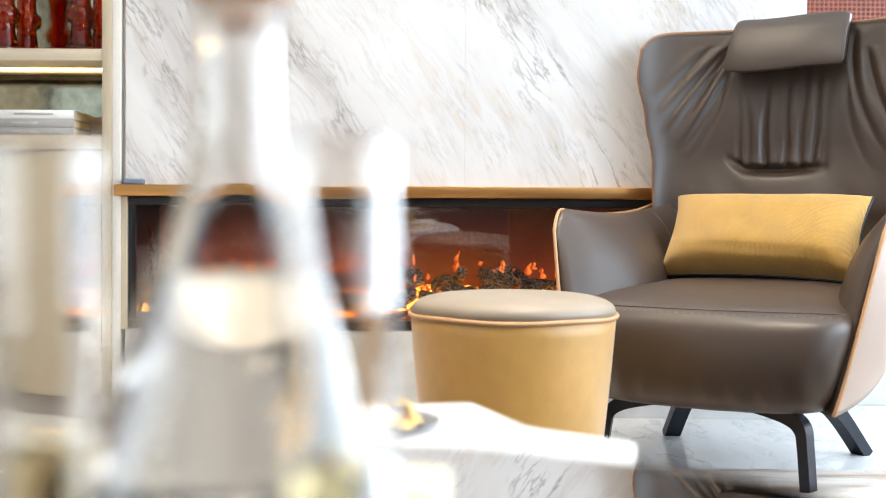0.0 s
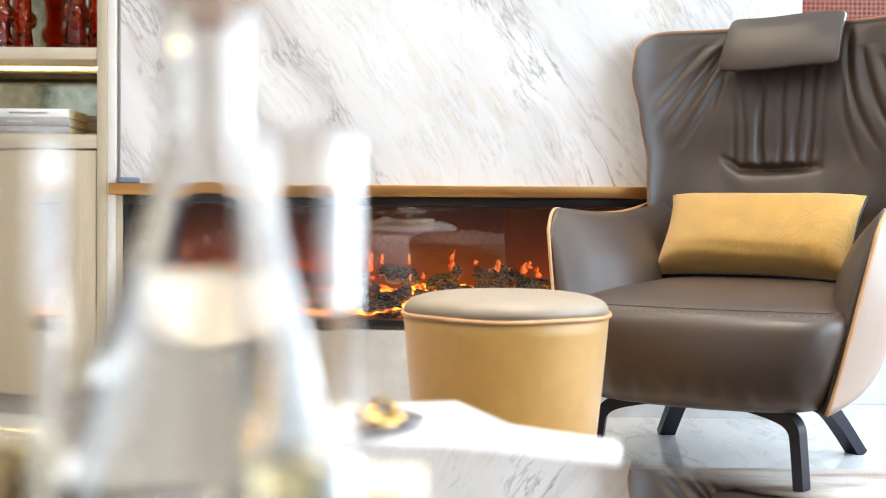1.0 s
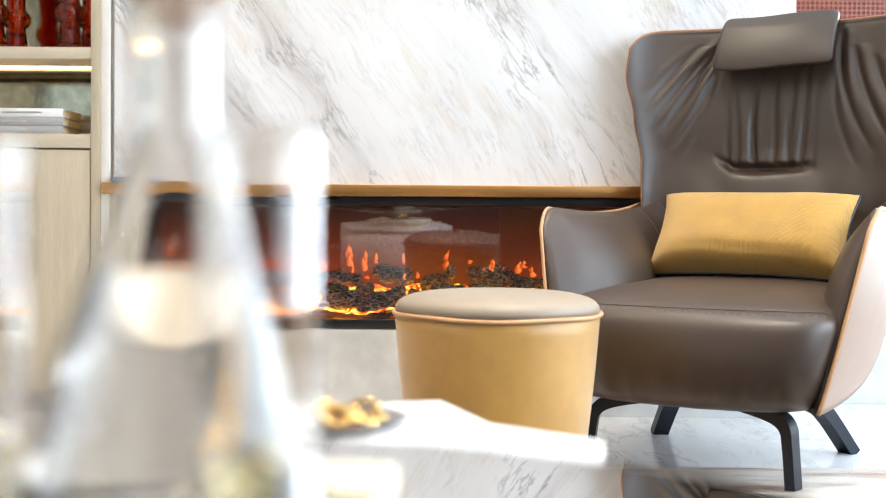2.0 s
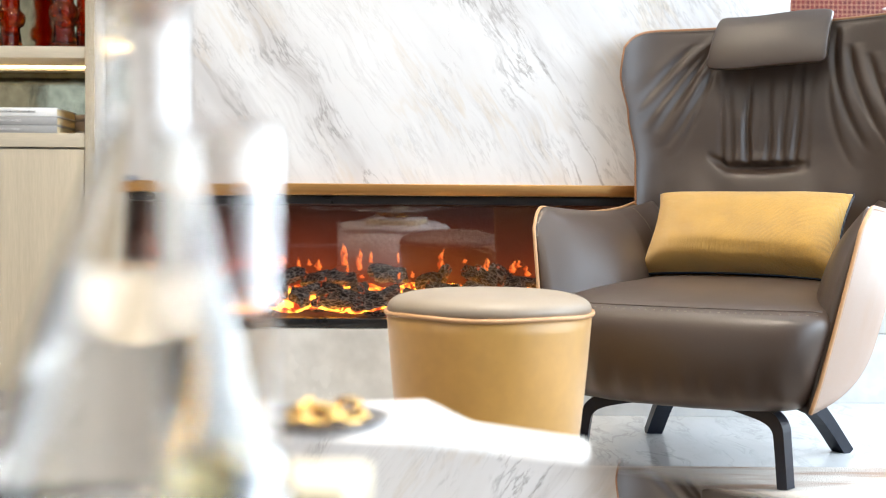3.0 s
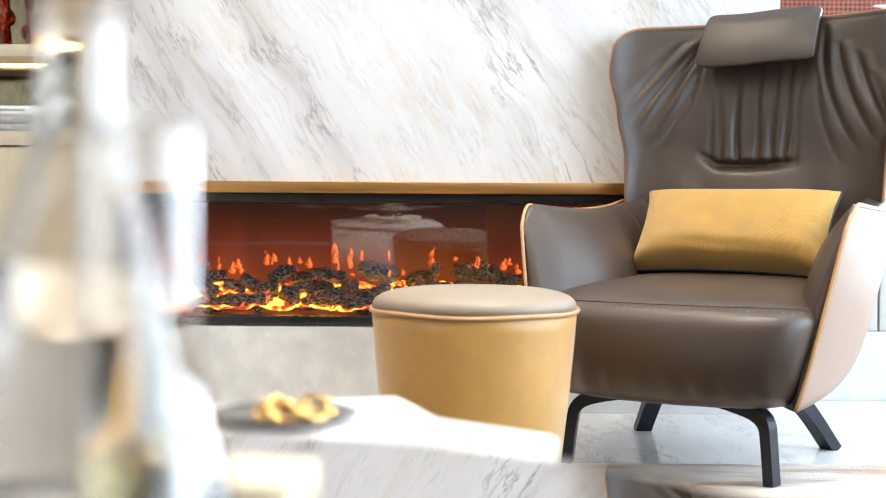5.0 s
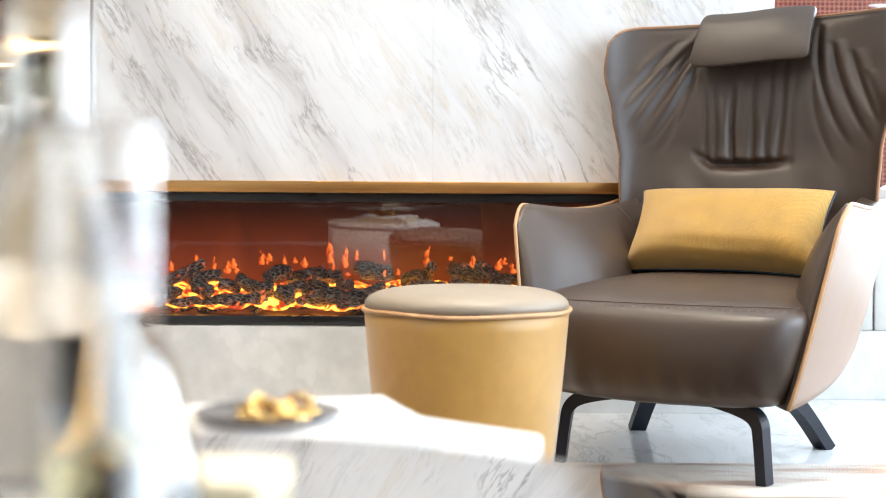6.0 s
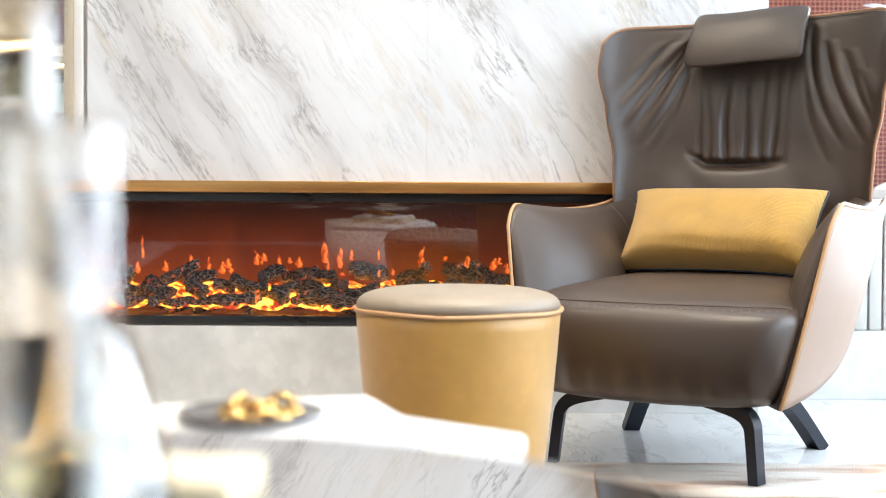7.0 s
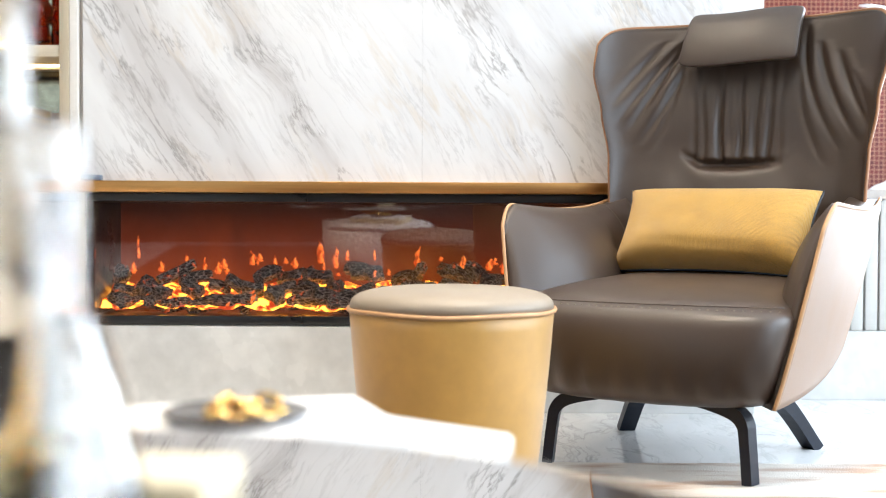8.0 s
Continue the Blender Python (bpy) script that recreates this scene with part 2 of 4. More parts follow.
def fire_material(name, lo, hi, s_lo, s_hi, scale, cut, width, base, fade=None, bark=(0.4, 14, 80, 0.8)):
    """Charred surface with glowing cracks."""
    m = mat(name, base, 0.8, 0, *bark)
    n, l = m.node_tree.nodes, m.node_tree.links
    b = n["Principled BSDF"]
    tc, no, r, cr = (n.new("ShaderNode" + k) for k in ("TexCoord", "TexNoise", "MapRange", "Mix"))
    l.new(tc.outputs["Object"], no.inputs["Vector"])
    no.inputs["Scale"].default_value, no.inputs["Detail"].default_value, no.inputs["Distortion"].default_value = scale, 3, 1.2
    r.inputs["From Min"].default_value, r.inputs["From Max"].default_value = cut, cut + width
    l.new(no.outputs[0], r.inputs[0])
    cr.data_type = "RGBA"
    cr.inputs[6].default_value, cr.inputs[7].default_value = (*lo, 1), (*hi, 1)
    l.new(r.outputs[0], cr.inputs["Factor"]), l.new(cr.outputs[2], b.inputs["Emission Color"])
    st = n.new("ShaderNodeMapRange")
    st.inputs["To Min"].default_value, st.inputs["To Max"].default_value = s_lo, s_hi
    l.new(r.outputs[0], st.inputs[0]), l.new(st.outputs[0], b.inputs["Emission Strength"])
    if fade:
        sp, fr, mu = n.new("ShaderNodeSeparateXYZ"), n.new("ShaderNodeMapRange"), n.new("ShaderNodeMath")
        l.new(tc.outputs["Object"], sp.inputs[0]), l.new(sp.outputs[2], fr.inputs[0])
        fr.inputs["From Min"].default_value, fr.inputs["From Max"].default_value = fade
        fr.inputs["To Min"].default_value, fr.inputs["To Max"].default_value = 2.5, 0.16
        mu.operation = "MULTIPLY"
        l.new(fr.outputs[0], mu.inputs[0]), l.new(st.outputs[0], mu.inputs[1]), l.new(mu.outputs[0], b.inputs["Emission Strength"])
    return m


def crackle(m):
    """Charcoal: dark checks parted by pale ashen ridges."""
    n, l = m.node_tree.nodes, m.node_tree.links
    b = n["Principled BSDF"]
    tc, mp, vo, r, mx, bp = (n.new("ShaderNode" + k) for k in ("TexCoord", "Mapping", "TexVoronoi", "MapRange", "Mix", "Bump"))
    mp.inputs["Scale"].default_value = (0.3, 1, 1)
    vo.feature = "DISTANCE_TO_EDGE"
    vo.inputs["Scale"].default_value, vo.inputs["Randomness"].default_value = 120, 0.9
    l.new(tc.outputs["Object"], mp.inputs[0]), l.new(mp.outputs[0], vo.inputs["Vector"]), l.new(vo.outputs["Distance"], r.inputs[0])
    r.inputs["From Min"].default_value, r.inputs["From Max"].default_value = 0.02, 0.11
    mx.data_type = "RGBA"
    mx.inputs[6].default_value, mx.inputs[7].default_value = (0.42, 0.39, 0.36, 1), (0.022, 0.019, 0.018, 1)
    l.new(r.outputs[0], mx.inputs["Factor"]), l.new(mx.outputs[2], b.inputs["Base Color"])
    bp.inputs["Strength"].default_value, bp.inputs["Distance"].default_value, bp.invert = 0.8, 0.003, True
    l.new(r.outputs[0], bp.inputs["Height"]), l.new(bp.outputs[0], b.inputs["Normal"])


M_EMBER = fire_material("ember_bed", (0.9, 0.07, 0.01), (1.0, 0.42, 0.04), 0.9, 6.5, 22, 0.43, 0.14, (0.03, 0.02, 0.018))
M_LOG = fire_material("charred_log", (0.6, 0.05, 0.01), (1.0, 0.22, 0.02), 0.0, 2.6, 24, 0.60, 0.16, (0.20, 0.18, 0.17), None, (1.0, 26, 95, 1.0, 0.0, 0.5, 0.008))
crackle(M_LOG)
M_FIREBACK = fire_material("flame_screen", (0.55, 0.052, 0.008), (0.80, 0.12, 0.02), 0.13, 0.28, 2.2, 0.3, 0.5, (0.02, 0.008, 0.005), (0.31, 0.60))
M_FLAME = fire_material("flame", (1.0, 0.10, 0.01), (1.0, 0.30, 0.05), 0.45, 2.0, 38, 0.40, 0.2, (0.3, 0.05, 0.01))


def mosaic_material():
    """Small glossy oxblood tiles in a pale coppery grid."""
    m = bpy.data.materials.new("red_mosaic")
    m.use_nodes = True
    n, l = m.node_tree.nodes, m.node_tree.links
    b = n["Principled BSDF"]
    tc, sep, com, br = (n.new("ShaderNode" + k) for k in ("TexCoord", "SeparateXYZ", "CombineXYZ", "TexBrick"))
    l.new(tc.outputs["Object"], sep.inputs[0])
    l.new(sep.outputs[0], com.inputs[0]), l.new(sep.outputs[2], com.inputs[1]), l.new(com.outputs[0], br.inputs["Vector"])
    br.offset = 0
    br.inputs["Color1"].default_value, br.inputs["Color2"].default_value = (0.10, 0.012, 0.008, 1), (0.16, 0.022, 0.012, 1)
    br.inputs["Mortar"].default_value = (0.34, 0.14, 0.08, 1)
    br.inputs["Scale"].default_value, br.inputs["Mortar Size"].default_value = 1, 0.0016
    br.inputs["Brick Width"].default_value, br.inputs["Row Height"].default_value = 0.0165, 0.0165
    l.new(br.outputs["Color"], b.inputs["Base Color"])
    b.inputs["Roughness"].default_value, b.inputs["Specular IOR Level"].default_value = 0.35, 0.3
    bp = n.new("ShaderNodeBump")
    bp.inputs["Strength"].default_value, bp.inputs["Distance"].default_value, bp.invert = 0.6, 0.002, True
    l.new(br.outputs["Fac"], bp.inputs["Height"]), l.new(bp.outputs[0], b.inputs["Normal"])
    return m


M_MOSAIC = mosaic_material()


def rug_material():
    m = mat("rug_pile", (0.66, 0.60, 0.53), 0.95, 0, 0.12, 3, 260, 0.9, dist=0.004)
    n, l = m.node_tree.nodes, m.node_tree.links
    b = n["Principled BSDF"]
    old = b.inputs["Base Color"].links[0].from_socket
    tc, mp, no, r, mx = (n.new("ShaderNode" + k) for k in ("TexCoord", "Mapping", "TexNoise", "MapRange", "Mix"))
    mp.inputs["Scale"].default_value = (1.6, 6, 1)
    l.new(tc.outputs["Object"], mp.inputs[0]), l.new(mp.outputs[0], no.inputs["Vector"])
    no.inputs["Scale"].default_value, no.inputs["Detail"].default_value = 2.2, 6
    r.inputs["From Min"].default_value, r.inputs["From Max"].default_value = 0.47, 0.66
    l.new(no.outputs[0], r.inputs[0])
    mx.data_type = "RGBA"
    l.new(r.outputs[0], mx.inputs["Factor"]), l.new(old, mx.inputs[6])
    mx.inputs[7].default_value = (0.44, 0.30, 0.22, 1)
    # unseen stretch in front darkened to cut light bounced onto the chair
    sp, edge, field = n.new("ShaderNodeSeparateXYZ"), n.new("ShaderNodeMapRange"), n.new("ShaderNodeMix")
    l.new(tc.outputs["Object"], sp.inputs[0]), l.new(sp.outputs[1], edge.inputs[0])
    edge.inputs["From Min"].default_value, edge.inputs["From Max"].default_value = 2.40, 2.43
    field.data_type = "RGBA"
    field.inputs[6].default_value = (0.050, 0.034, 0.025, 1)
    l.new(edge.outputs[0], field.inputs["Factor"]), l.new(mx.outputs[2], field.inputs[7])
    l.new(field.outputs[2], b.inputs["Base Color"])
    return m


M_RUG = rug_material()


def pillow_material():
    """Ribbed velvet, gold with fine upright cords and a sheen."""
    m = mat("gold_corduroy", (0.56, 0.305, 0.050), 0.72, 0, 0.16, 14, 260, 0.3)
    n, l = m.node_tree.nodes, m.node_tree.links
    b = n["Principled BSDF"]
    tc, wv, bp = (n.new("ShaderNode" + k) for k in ("TexCoord", "TexWave", "Bump"))
    l.new(tc.outputs["Object"], wv.inputs["Vector"])
    wv.inputs["Scale"].default_value, wv.inputs["Distortion"].default_value = 150, 1.6
    wv.inputs["Detail Scale"].default_value = 0.4
    bp.inputs["Strength"].default_value, bp.inputs["Distance"].default_value = 0.75, 0.0016
    l.new(wv.outputs["Fac"], bp.inputs["Height"]), l.new(bp.outputs[0], b.inputs["Normal"])
    b.inputs["Sheen Weight"].default_value = 0.6
    b.inputs["Sheen Tint"].default_value = (1.0, 0.85, 0.6, 1)
    return m


M_PILLOW = pillow_material()

# ---- mesh tools ----


def part(name, bm, material, parent=None, label="", smooth=True, turned=False):
    me = bpy.data.meshes.new(name)
    if not turned:
        bmesh.ops.recalc_face_normals(bm, faces=bm.faces)
    bm.to_mesh(me)
    bm.free()
    for p in me.polygons:
        p.use_smooth = smooth
    me.materials.append(material)
    ob = new(name, me)
    if parent is not None:
        ob.parent = parent
    if label:
        ob["label"] = label
    return ob


def thing(name, m, label, category, group="", kind=""):
    ob = new(name)
    ob.matrix_world = m
    return tagged(ob, label, category, group, kind)


def box_bm(sx, sy, sz, at=(0, 0, 0), bevel=0.002, seg=2, turn=None):
    bm = bmesh.new()
    bmesh.ops.create_cube(bm, size=1)
    for v in bm.verts:
        v.co = Vector((v.co.x * sx, v.co.y * sy, v.co.z * sz))
    if bevel:
        bmesh.ops.bevel(bm, geom=list(bm.edges), offset=min(bevel, min(sx, sy, sz) * 0.45), segments=seg, affect="EDGES", profile=0.5)
    if turn is not None:
        bmesh.ops.transform(bm, matrix=turn, verts=bm.verts)
    bmesh.ops.translate(bm, verts=bm.verts, vec=Vector(at))
    return bm


def span(x0, x1, y0, y1, z0, z1, bevel=0.002, seg=2):
    return box_bm(x1 - x0, y1 - y0, z1 - z0, ((x0 + x1) / 2, (y0 + y1) / 2, (z0 + z1) / 2), bevel, seg)


def lathe_bm(profile, n=64, closed=False):
    """Turns (radius, height) pairs about z; a radius of 0 closes the end."""
    bm = bmesh.new()
    rings = []
    for r, z in profile:
        if r < 1e-6:
            rings.append([bm.verts.new((0, 0, z))])
        else:
            rings.append([bm.verts.new((r * math.cos(2 * math.pi * i / n), r * math.sin(2 * math.pi * i / n), z)) for i in range(n)])
    pairs = list(zip(rings, rings[1:])) + ([(rings[-1], rings[0])] if closed else [])
    for a, b in pairs:
        for i in range(n):
            j = (i + 1) % n
            if len(a) == 1 and len(b) > 1:
                bm.faces.new((a[0], b[j], b[i]))
            elif len(b) == 1 and len(a) > 1:
                bm.faces.new((a[i], a[j], b[0]))
            elif len(a) > 1:
                bm.faces.new((a[i], a[j], b[j], b[i]))
    return bm


def smooth_path(pts, k=6):
    """Catmull-Rom through the points."""
    p = [Vector(q) for q in pts]
    p = [2 * p[0] - p[1]] + p + [2 * p[-1] - p[-2]]
    out = []
    for i in range(1, len(p) - 2):
        for j in range(k):
            t = j / k
            out.append(0.5 * (2 * p[i] + (p[i + 1] - p[i - 1]) * t + (2 * p[i - 1] - 5 * p[i] + 4 * p[i + 1] - p[i + 2]) * t * t
                              + (3 * p[i] - p[i - 1] - 3 * p[i + 1] + p[i + 2]) * t ** 3))
    return out + [p[-2]]


def tube_bm(pts, r, n=8, closed=False, bm=None):
    bm = bm or bmesh.new()
    pts = [Vector(p) for p in pts]
    rings, m, nor = [], len(pts), None
    for i, p in enumerate(pts):
        a = pts[(i - 1) % m] if closed or i else p
        b = pts[(i + 1) % m] if closed or i < m - 1 else p
        d = (b - a).normalized()
        if nor is None:
            nor = d.orthogonal().normalized()
        nor = (nor - d * nor.dot(d)).normalized()
        bi = d.cross(nor)
        rings.append([bm.verts.new(p + r * (math.cos(2 * math.pi * k / n) * nor + math.sin(2 * math.pi * k / n) * bi)) for k in range(n)])
    for a, b in list(zip(rings, rings[1:])) + ([(rings[-1], rings[0])] if closed else []):
        for k in range(n):
            bm.faces.new((a[k], a[(k + 1) % n], b[(k + 1) % n], b[k]))
    if not closed:
        bm.faces.new(rings[0]), bm.faces.new(rings[-1])
    return bm


def sheet_bm(front, back):
    """A solid between two grids of points of one size."""
    bm = bmesh.new()
    f = [[bm.verts.new(p) for p in row] for row in front]
    b = [[bm.verts.new(p) for p in row] for row in back]
    nr, nc = len(f), len(f[0])
    for i in range(nr - 1):
        for j in range(nc - 1):
            bm.faces.new((f[i][j], f[i][j + 1], f[i + 1][j + 1], f[i + 1][j]))
            bm.faces.new((b[i][j], b[i + 1][j], b[i + 1][j + 1], b[i][j + 1]))
    rim = [(0, j) for j in range(nc)] + [(i, nc - 1) for i in range(1, nr)] + [(nr - 1, j) for j in range(nc - 2, -1, -1)] + [(i, 0) for i in range(nr - 2, 0, -1)]
    for (i, j), (k, m) in zip(rim, rim[1:] + rim[:1]):
        bm.faces.new((f[i][j], b[i][j], b[k][m], f[k][m]))
    return bm


def mixed(z, table):
    """Smooth value at z between (place, value) pairs."""
    if z <= table[0][0]:
        return table[0][1]
    for (a, p), (b, q) in zip(table, table[1:]):
        if z <= b:
            t = (z - a) / (b - a)
            t = t * t * (3 - 2 * t)
            return p + (q - p) * t
    return table[-1][1]


def bell(x, centre, width):
    return math.exp(-((x - centre) / width) ** 2)


def structure(name, bm, material, label, category, smooth=False):
    return tagged(part(name, bm, material, None, "", smooth), label, category, "", "structure")

PANE_TILT, PANE_TURN, CHAIR_TURN = 2.4, 1.5, -30

# ---- the room ----
WY = 3.505
X0, X1, Y0, Y1, H = -2.4, 3.1, -1.3, 4.25, 2.8
structure("floor", span(X0 - 0.2, X1 + 0.2, Y0 - 0.2, Y1 + 0.2, -0.1, 0, 0), M_FLOOR, "polished pale veined marble floor", "floor")
structure("ceiling", span(X0 - 0.2, X1 + 0.2, Y0 - 0.2, Y1 + 0.2, H, H + 0.1, 0), M_PLASTER, "plain white plastered ceiling", "ceiling")


def wall_with_opening(name, a0, a1, o0, o1, z0, z1, place, along, material, label):
    """A wall with one opening; it runs along x or y."""
    bm = bmesh.new()
    for p, q, r, s in ((a0, o0, 0, H), (o1, a1, 0, H), (o0, o1, 0, z0), (o0, o1, z1, H)):
        c = ((p + q) / 2, place, (r + s) / 2) if along == "x" else (place, (p + q) / 2, (r + s) / 2)
        d = (q - p, 0.15, s - r) if along == "x" else (0.15, q - p, s - r)
        g = bmesh.ops.create_cube(bm, size=1)
        for v in g["verts"]:
            v.co = Vector((v.co.x * d[0] + c[0], v.co.y * d[1] + c[1], v.co.z * d[2] + c[2]))
    return structure(name, bm, material, label, "wall")


# side walls are out of view; taupe instead of plaster cuts bounced fill light
wall_with_opening("wall_east", Y0 - 0.15, Y1 + 0.15, -1.15, 3.2, 0.2, 2.6, X1 + 0.075, "y", M_TAUPE_WALL, "unseen side wall, taupe to cut bounce, with a wide daylight window")
wall_with_opening("wall_north", X0, X1, 1.78, 2.98, 0.15, 2.55, Y1 + 0.075, "x", M_PLASTER, "plain wall behind the fireplace with a window")
wall_with_opening("wall_west", Y0 - 0.15, Y1 + 0.15, -1.0, 1.0, 0.4, 2.5, X0 - 0.075, "y", M_TAUPE_WALL, "unseen side wall, taupe to cut bounce, with a daylight window")
# unseen wall, brought near and dark so the fire glass mirrors little light
structure("wall_south", span(X0, X1, Y0 - 0.15, Y0, 0, H, 0), M_REAR_DARK, "dark rear wall added out of view to darken the fire glass reflection", "wall")


def window(name, centre, width, height, along, panes):
    w = tagged(new(name), "tall daylight window with slim dark frame", "window", "", "structure")
    w.matrix_world = pose(*centre, 0, 0, 0 if along == "x" else 90)
    for k in range(panes + 1):
        part("mullion", box_bm(0.05, 0.06, height, (-width / 2 + 0.025 + k * (width - 0.05) / panes, 0, 0), 0.004), M_DARK, w)
    for z in (-height / 2 + 0.025, height / 2 - 0.025):
        part("window_frame", box_bm(width, 0.05, 0.05, (0, 0, z), 0.004), M_DARK, w)
    for k in range(panes):
        p = part("pane", box_bm(width / panes - 0.06, 0.008, height - 0.1, (-width / 2 + (k + 0.5) * width / panes, 0, 0), 0), M_WINDOW, w, "", False)
        p.visible_shadow = False


window("window_1", (X1 + 0.10, 1.0, 1.4), 4.4, 2.4, "y", 4)
window("window_3", (2.38, Y1 + 0.10, 1.35), 1.2, 2.4, "x", 2)
window("window_2", (X0 - 0.10, 0.0, 1.45), 2.0, 2.1, "y", 2)

# fireplace wall: one core behind, stone slabs on it
CX0, CX1 = -1.066, 0.926
FX0, FX1, FZ0, FZ1 = -1.058, 0.80, 0.256, 0.648
core = bmesh.new()
for x0, x1, z0, z1 in ((CX0, CX1, 0, FZ0 - 0.002), (CX0, CX1, 0.682, H), (FX1 + 0.03, CX1, FZ0 - 0.002, 0.682)):
    g = bmesh.ops.create_cube(core, size=1)
    for v in g["verts"]:
        v.co = Vector((v.co.x * (x1 - x0) + (x0 + x1) / 2, v.co.y * 0.70 + WY + 0.02 + 0.35, v.co.z * (z1 - z0) + (z0 + z1) / 2))
structure("chimney_breast", core, M_PLASTER, "chimney breast that carries the marble slabs", "wall")
facing = tagged(new("wall_marble"), "white marble wall slabs with slanting grey veins", "wall", "", "structure")
for x0, x1, z0, z1 in ((CX0, -0.0632, 0.683, 1.62), (-0.0628, CX1, 0.683, 1.62), (CX0, -0.0632, 1.6205, H), (-0.0628, CX1, 1.6205, H)):
    part("marble_slab", span(x0, x1, WY, WY + 0.018, z0, z1, 0.0002, 1), M_WALL, facing, "", False)
part("marble_return", span(CX1, CX1 + 0.016, WY, Y1, 0.70, H, 0.0008, 1), M_WALL, facing, "", False)
plinth = tagged(new("wall_plinth"), "pale grey marble plinth under the fireplace", "wall", "", "structure")
for x0, x1 in ((CX0, -0.0635), (-0.0625, CX1)):
    part("marble_slab", span(x0, x1, WY, WY + 0.018, 0.0, FZ0 - 0.003, 0.0008, 1), M_BASE, plinth, "", False)
structure("trim", span(CX0 - 0.008, CX0 - 0.003, WY + 0.006, WY + 0.03, 0.683, H, 0), M_TAUPE, "slim dark shadow gap beside the marble slabs", "trim")

# ---- fireplace ----
fire = thing("electric_fireplace", pose(0, 0, 0), "long built-in electric fireplace with brass surround and glowing logs", "fireplace")
part("mantel_strip", span(-1.092, 0.905, WY - 0.035, WY + 0.03, 0.649, 0.682, 0.0015), M_BRONZE, fire, "brushed brass mantel strip")
part("side_strip", span(-1.090, FX0 - 0.001, WY - 0.006, WY + 0.03, FZ0 - 0.002, 0.648, 0.001), M_WOOD, fire, "pale brass side strip")
part("side_strip", span(FX1 + 0.001, FX1 + 0.03, WY - 0.006, WY + 0.03, FZ0 - 0.002, 0.648, 0.001), M_BRONZE, fire)
DEP = 0.30
part("housing", span(FX0, FX1, WY + DEP, WY + DEP + 0.02, FZ0, FZ1, 0), M_BLACK, fire, "black steel housing", False)
for x0, x1, z0, z1, y1 in ((FX0, FX1, FZ0, 0.283, DEP), (FX0, FX1, 0.622, FZ1, DEP), (FX0, FX0 + 0.022, 0.284, 0.621, DEP), (FX1 - 0.022, FX1, 0.284, 0.621, DEP)):
    part("black_frame", span(x0, x1, WY + 0.002, WY + y1, z0, z1, 0.001), M_BLACK, fire)
part("flame_screen", span(FX0 + 0.024, FX1 - 0.024, WY + DEP - 0.012, WY + DEP - 0.002, 0.285, 0.620, 0), M_FIREBACK, fire, "dim red flame screen", False)
pane = part("glass_pane", box_bm(FX1 - FX0 - 0.05, 0.004, 0.336, (0, 0, 0), 0), M_PANE, fire, "clear glossy glass front", False)
pane.matrix_basis = pose((FX0 + FX1) / 2, WY + 0.03, 0.4525, PANE_TILT, 0, PANE_TURN)
pane.visible_shadow = False

rng = random.Random(4)
bed = bmesh.new()
nx, ny = 150, 16
grid = []
for i in range(nx + 1):
    row = []
    for j in range(ny + 1):
        x, y = FX0 + 0.025 + (FX1 - FX0 - 0.05) * i / nx, WY + 0.055 + 0.225 * j / ny
        h = 0.018 + 0.062 * (j / ny) + 0.022 * noise.fractal((x * 14, y * 14, 1.0), 1.0, 2.0, 4)
        row.append(bed.verts.new((x, y, 0.285 + max(0.004, h))))
    grid.append(row)
for i in range(nx):
    for j in range(ny):
        bed.faces.new((grid[i][j], grid[i + 1][j], grid[i + 1][j + 1], grid[i][j + 1]))
tagged(part("ember_bed", bed, M_EMBER, fire, "glowing orange ember bed"), kind="stuff")


def log_bm(length, r, seed, bark):
    """A charred log: an uneven cylinder with cracked bark and sawn ends."""
    bm = bmesh.new()
    n, k, rings = 14, 12, []
    for i in range(k + 1):
        t, ring = i / k, []
        for a in range(n):
            ang = 2 * math.pi * a / n
            q = (math.cos(ang) * 1.6 + seed, math.sin(ang) * 1.6, t * length * 14)
            rr = r * (1 + 0.22 * noise.noise(q) + 0.12 * noise.noise(tuple(c * 3.1 for c in q)) + bark * (0.07 if a % 2 else -0.07))
            rr *= 0.86 if i in (0, k) else 1
            ring.append(bm.verts.new((t * length - length / 2, rr * math.cos(ang), rr * math.sin(ang) + 0.012 * math.sin(t * 3 + seed))))
        rings.append(ring)
    for a, b in zip(rings, rings[1:]):
        for j in range(n):
            bm.faces.new((a[j], a[(j + 1) % n], b[(j + 1) % n], b[j]))
    for ring in (rings[0], rings[-1]):
        c = bm.verts.new(sum((v.co for v in ring), Vector()) / n)
        for j in range(n):
            bm.faces.new((ring[j], ring[(j + 1) % n], c))
    return bm


x, k = FX0 + 0.055, 0
while x < FX1 - 0.05:
    for row, (yy, zz) in enumerate(((0.095, 0.318), (0.15, 0.352), (0.21, 0.392))):
        if rng.random() < 0.2:
            continue
        ln, r = rng.uniform(0.06, 0.13), rng.uniform(0.017, 0.027)
        lg = part("log", log_bm(ln, r, k * 3.7, 1), M_LOG, fire, "", False)
        yaw = rng.choice((rng.uniform(-35, 35), rng.uniform(-35, 35), rng.uniform(60, 120)))
        lg.matrix_basis = pose(x + rng.uniform(-0.03, 0.03), WY + yy, zz + rng.uniform(-0.012, 0.014), rng.uniform(0, 360), rng.uniform(-28, 28), yaw)
        k += 1
    x += rng.uniform(0.056, 0.082)


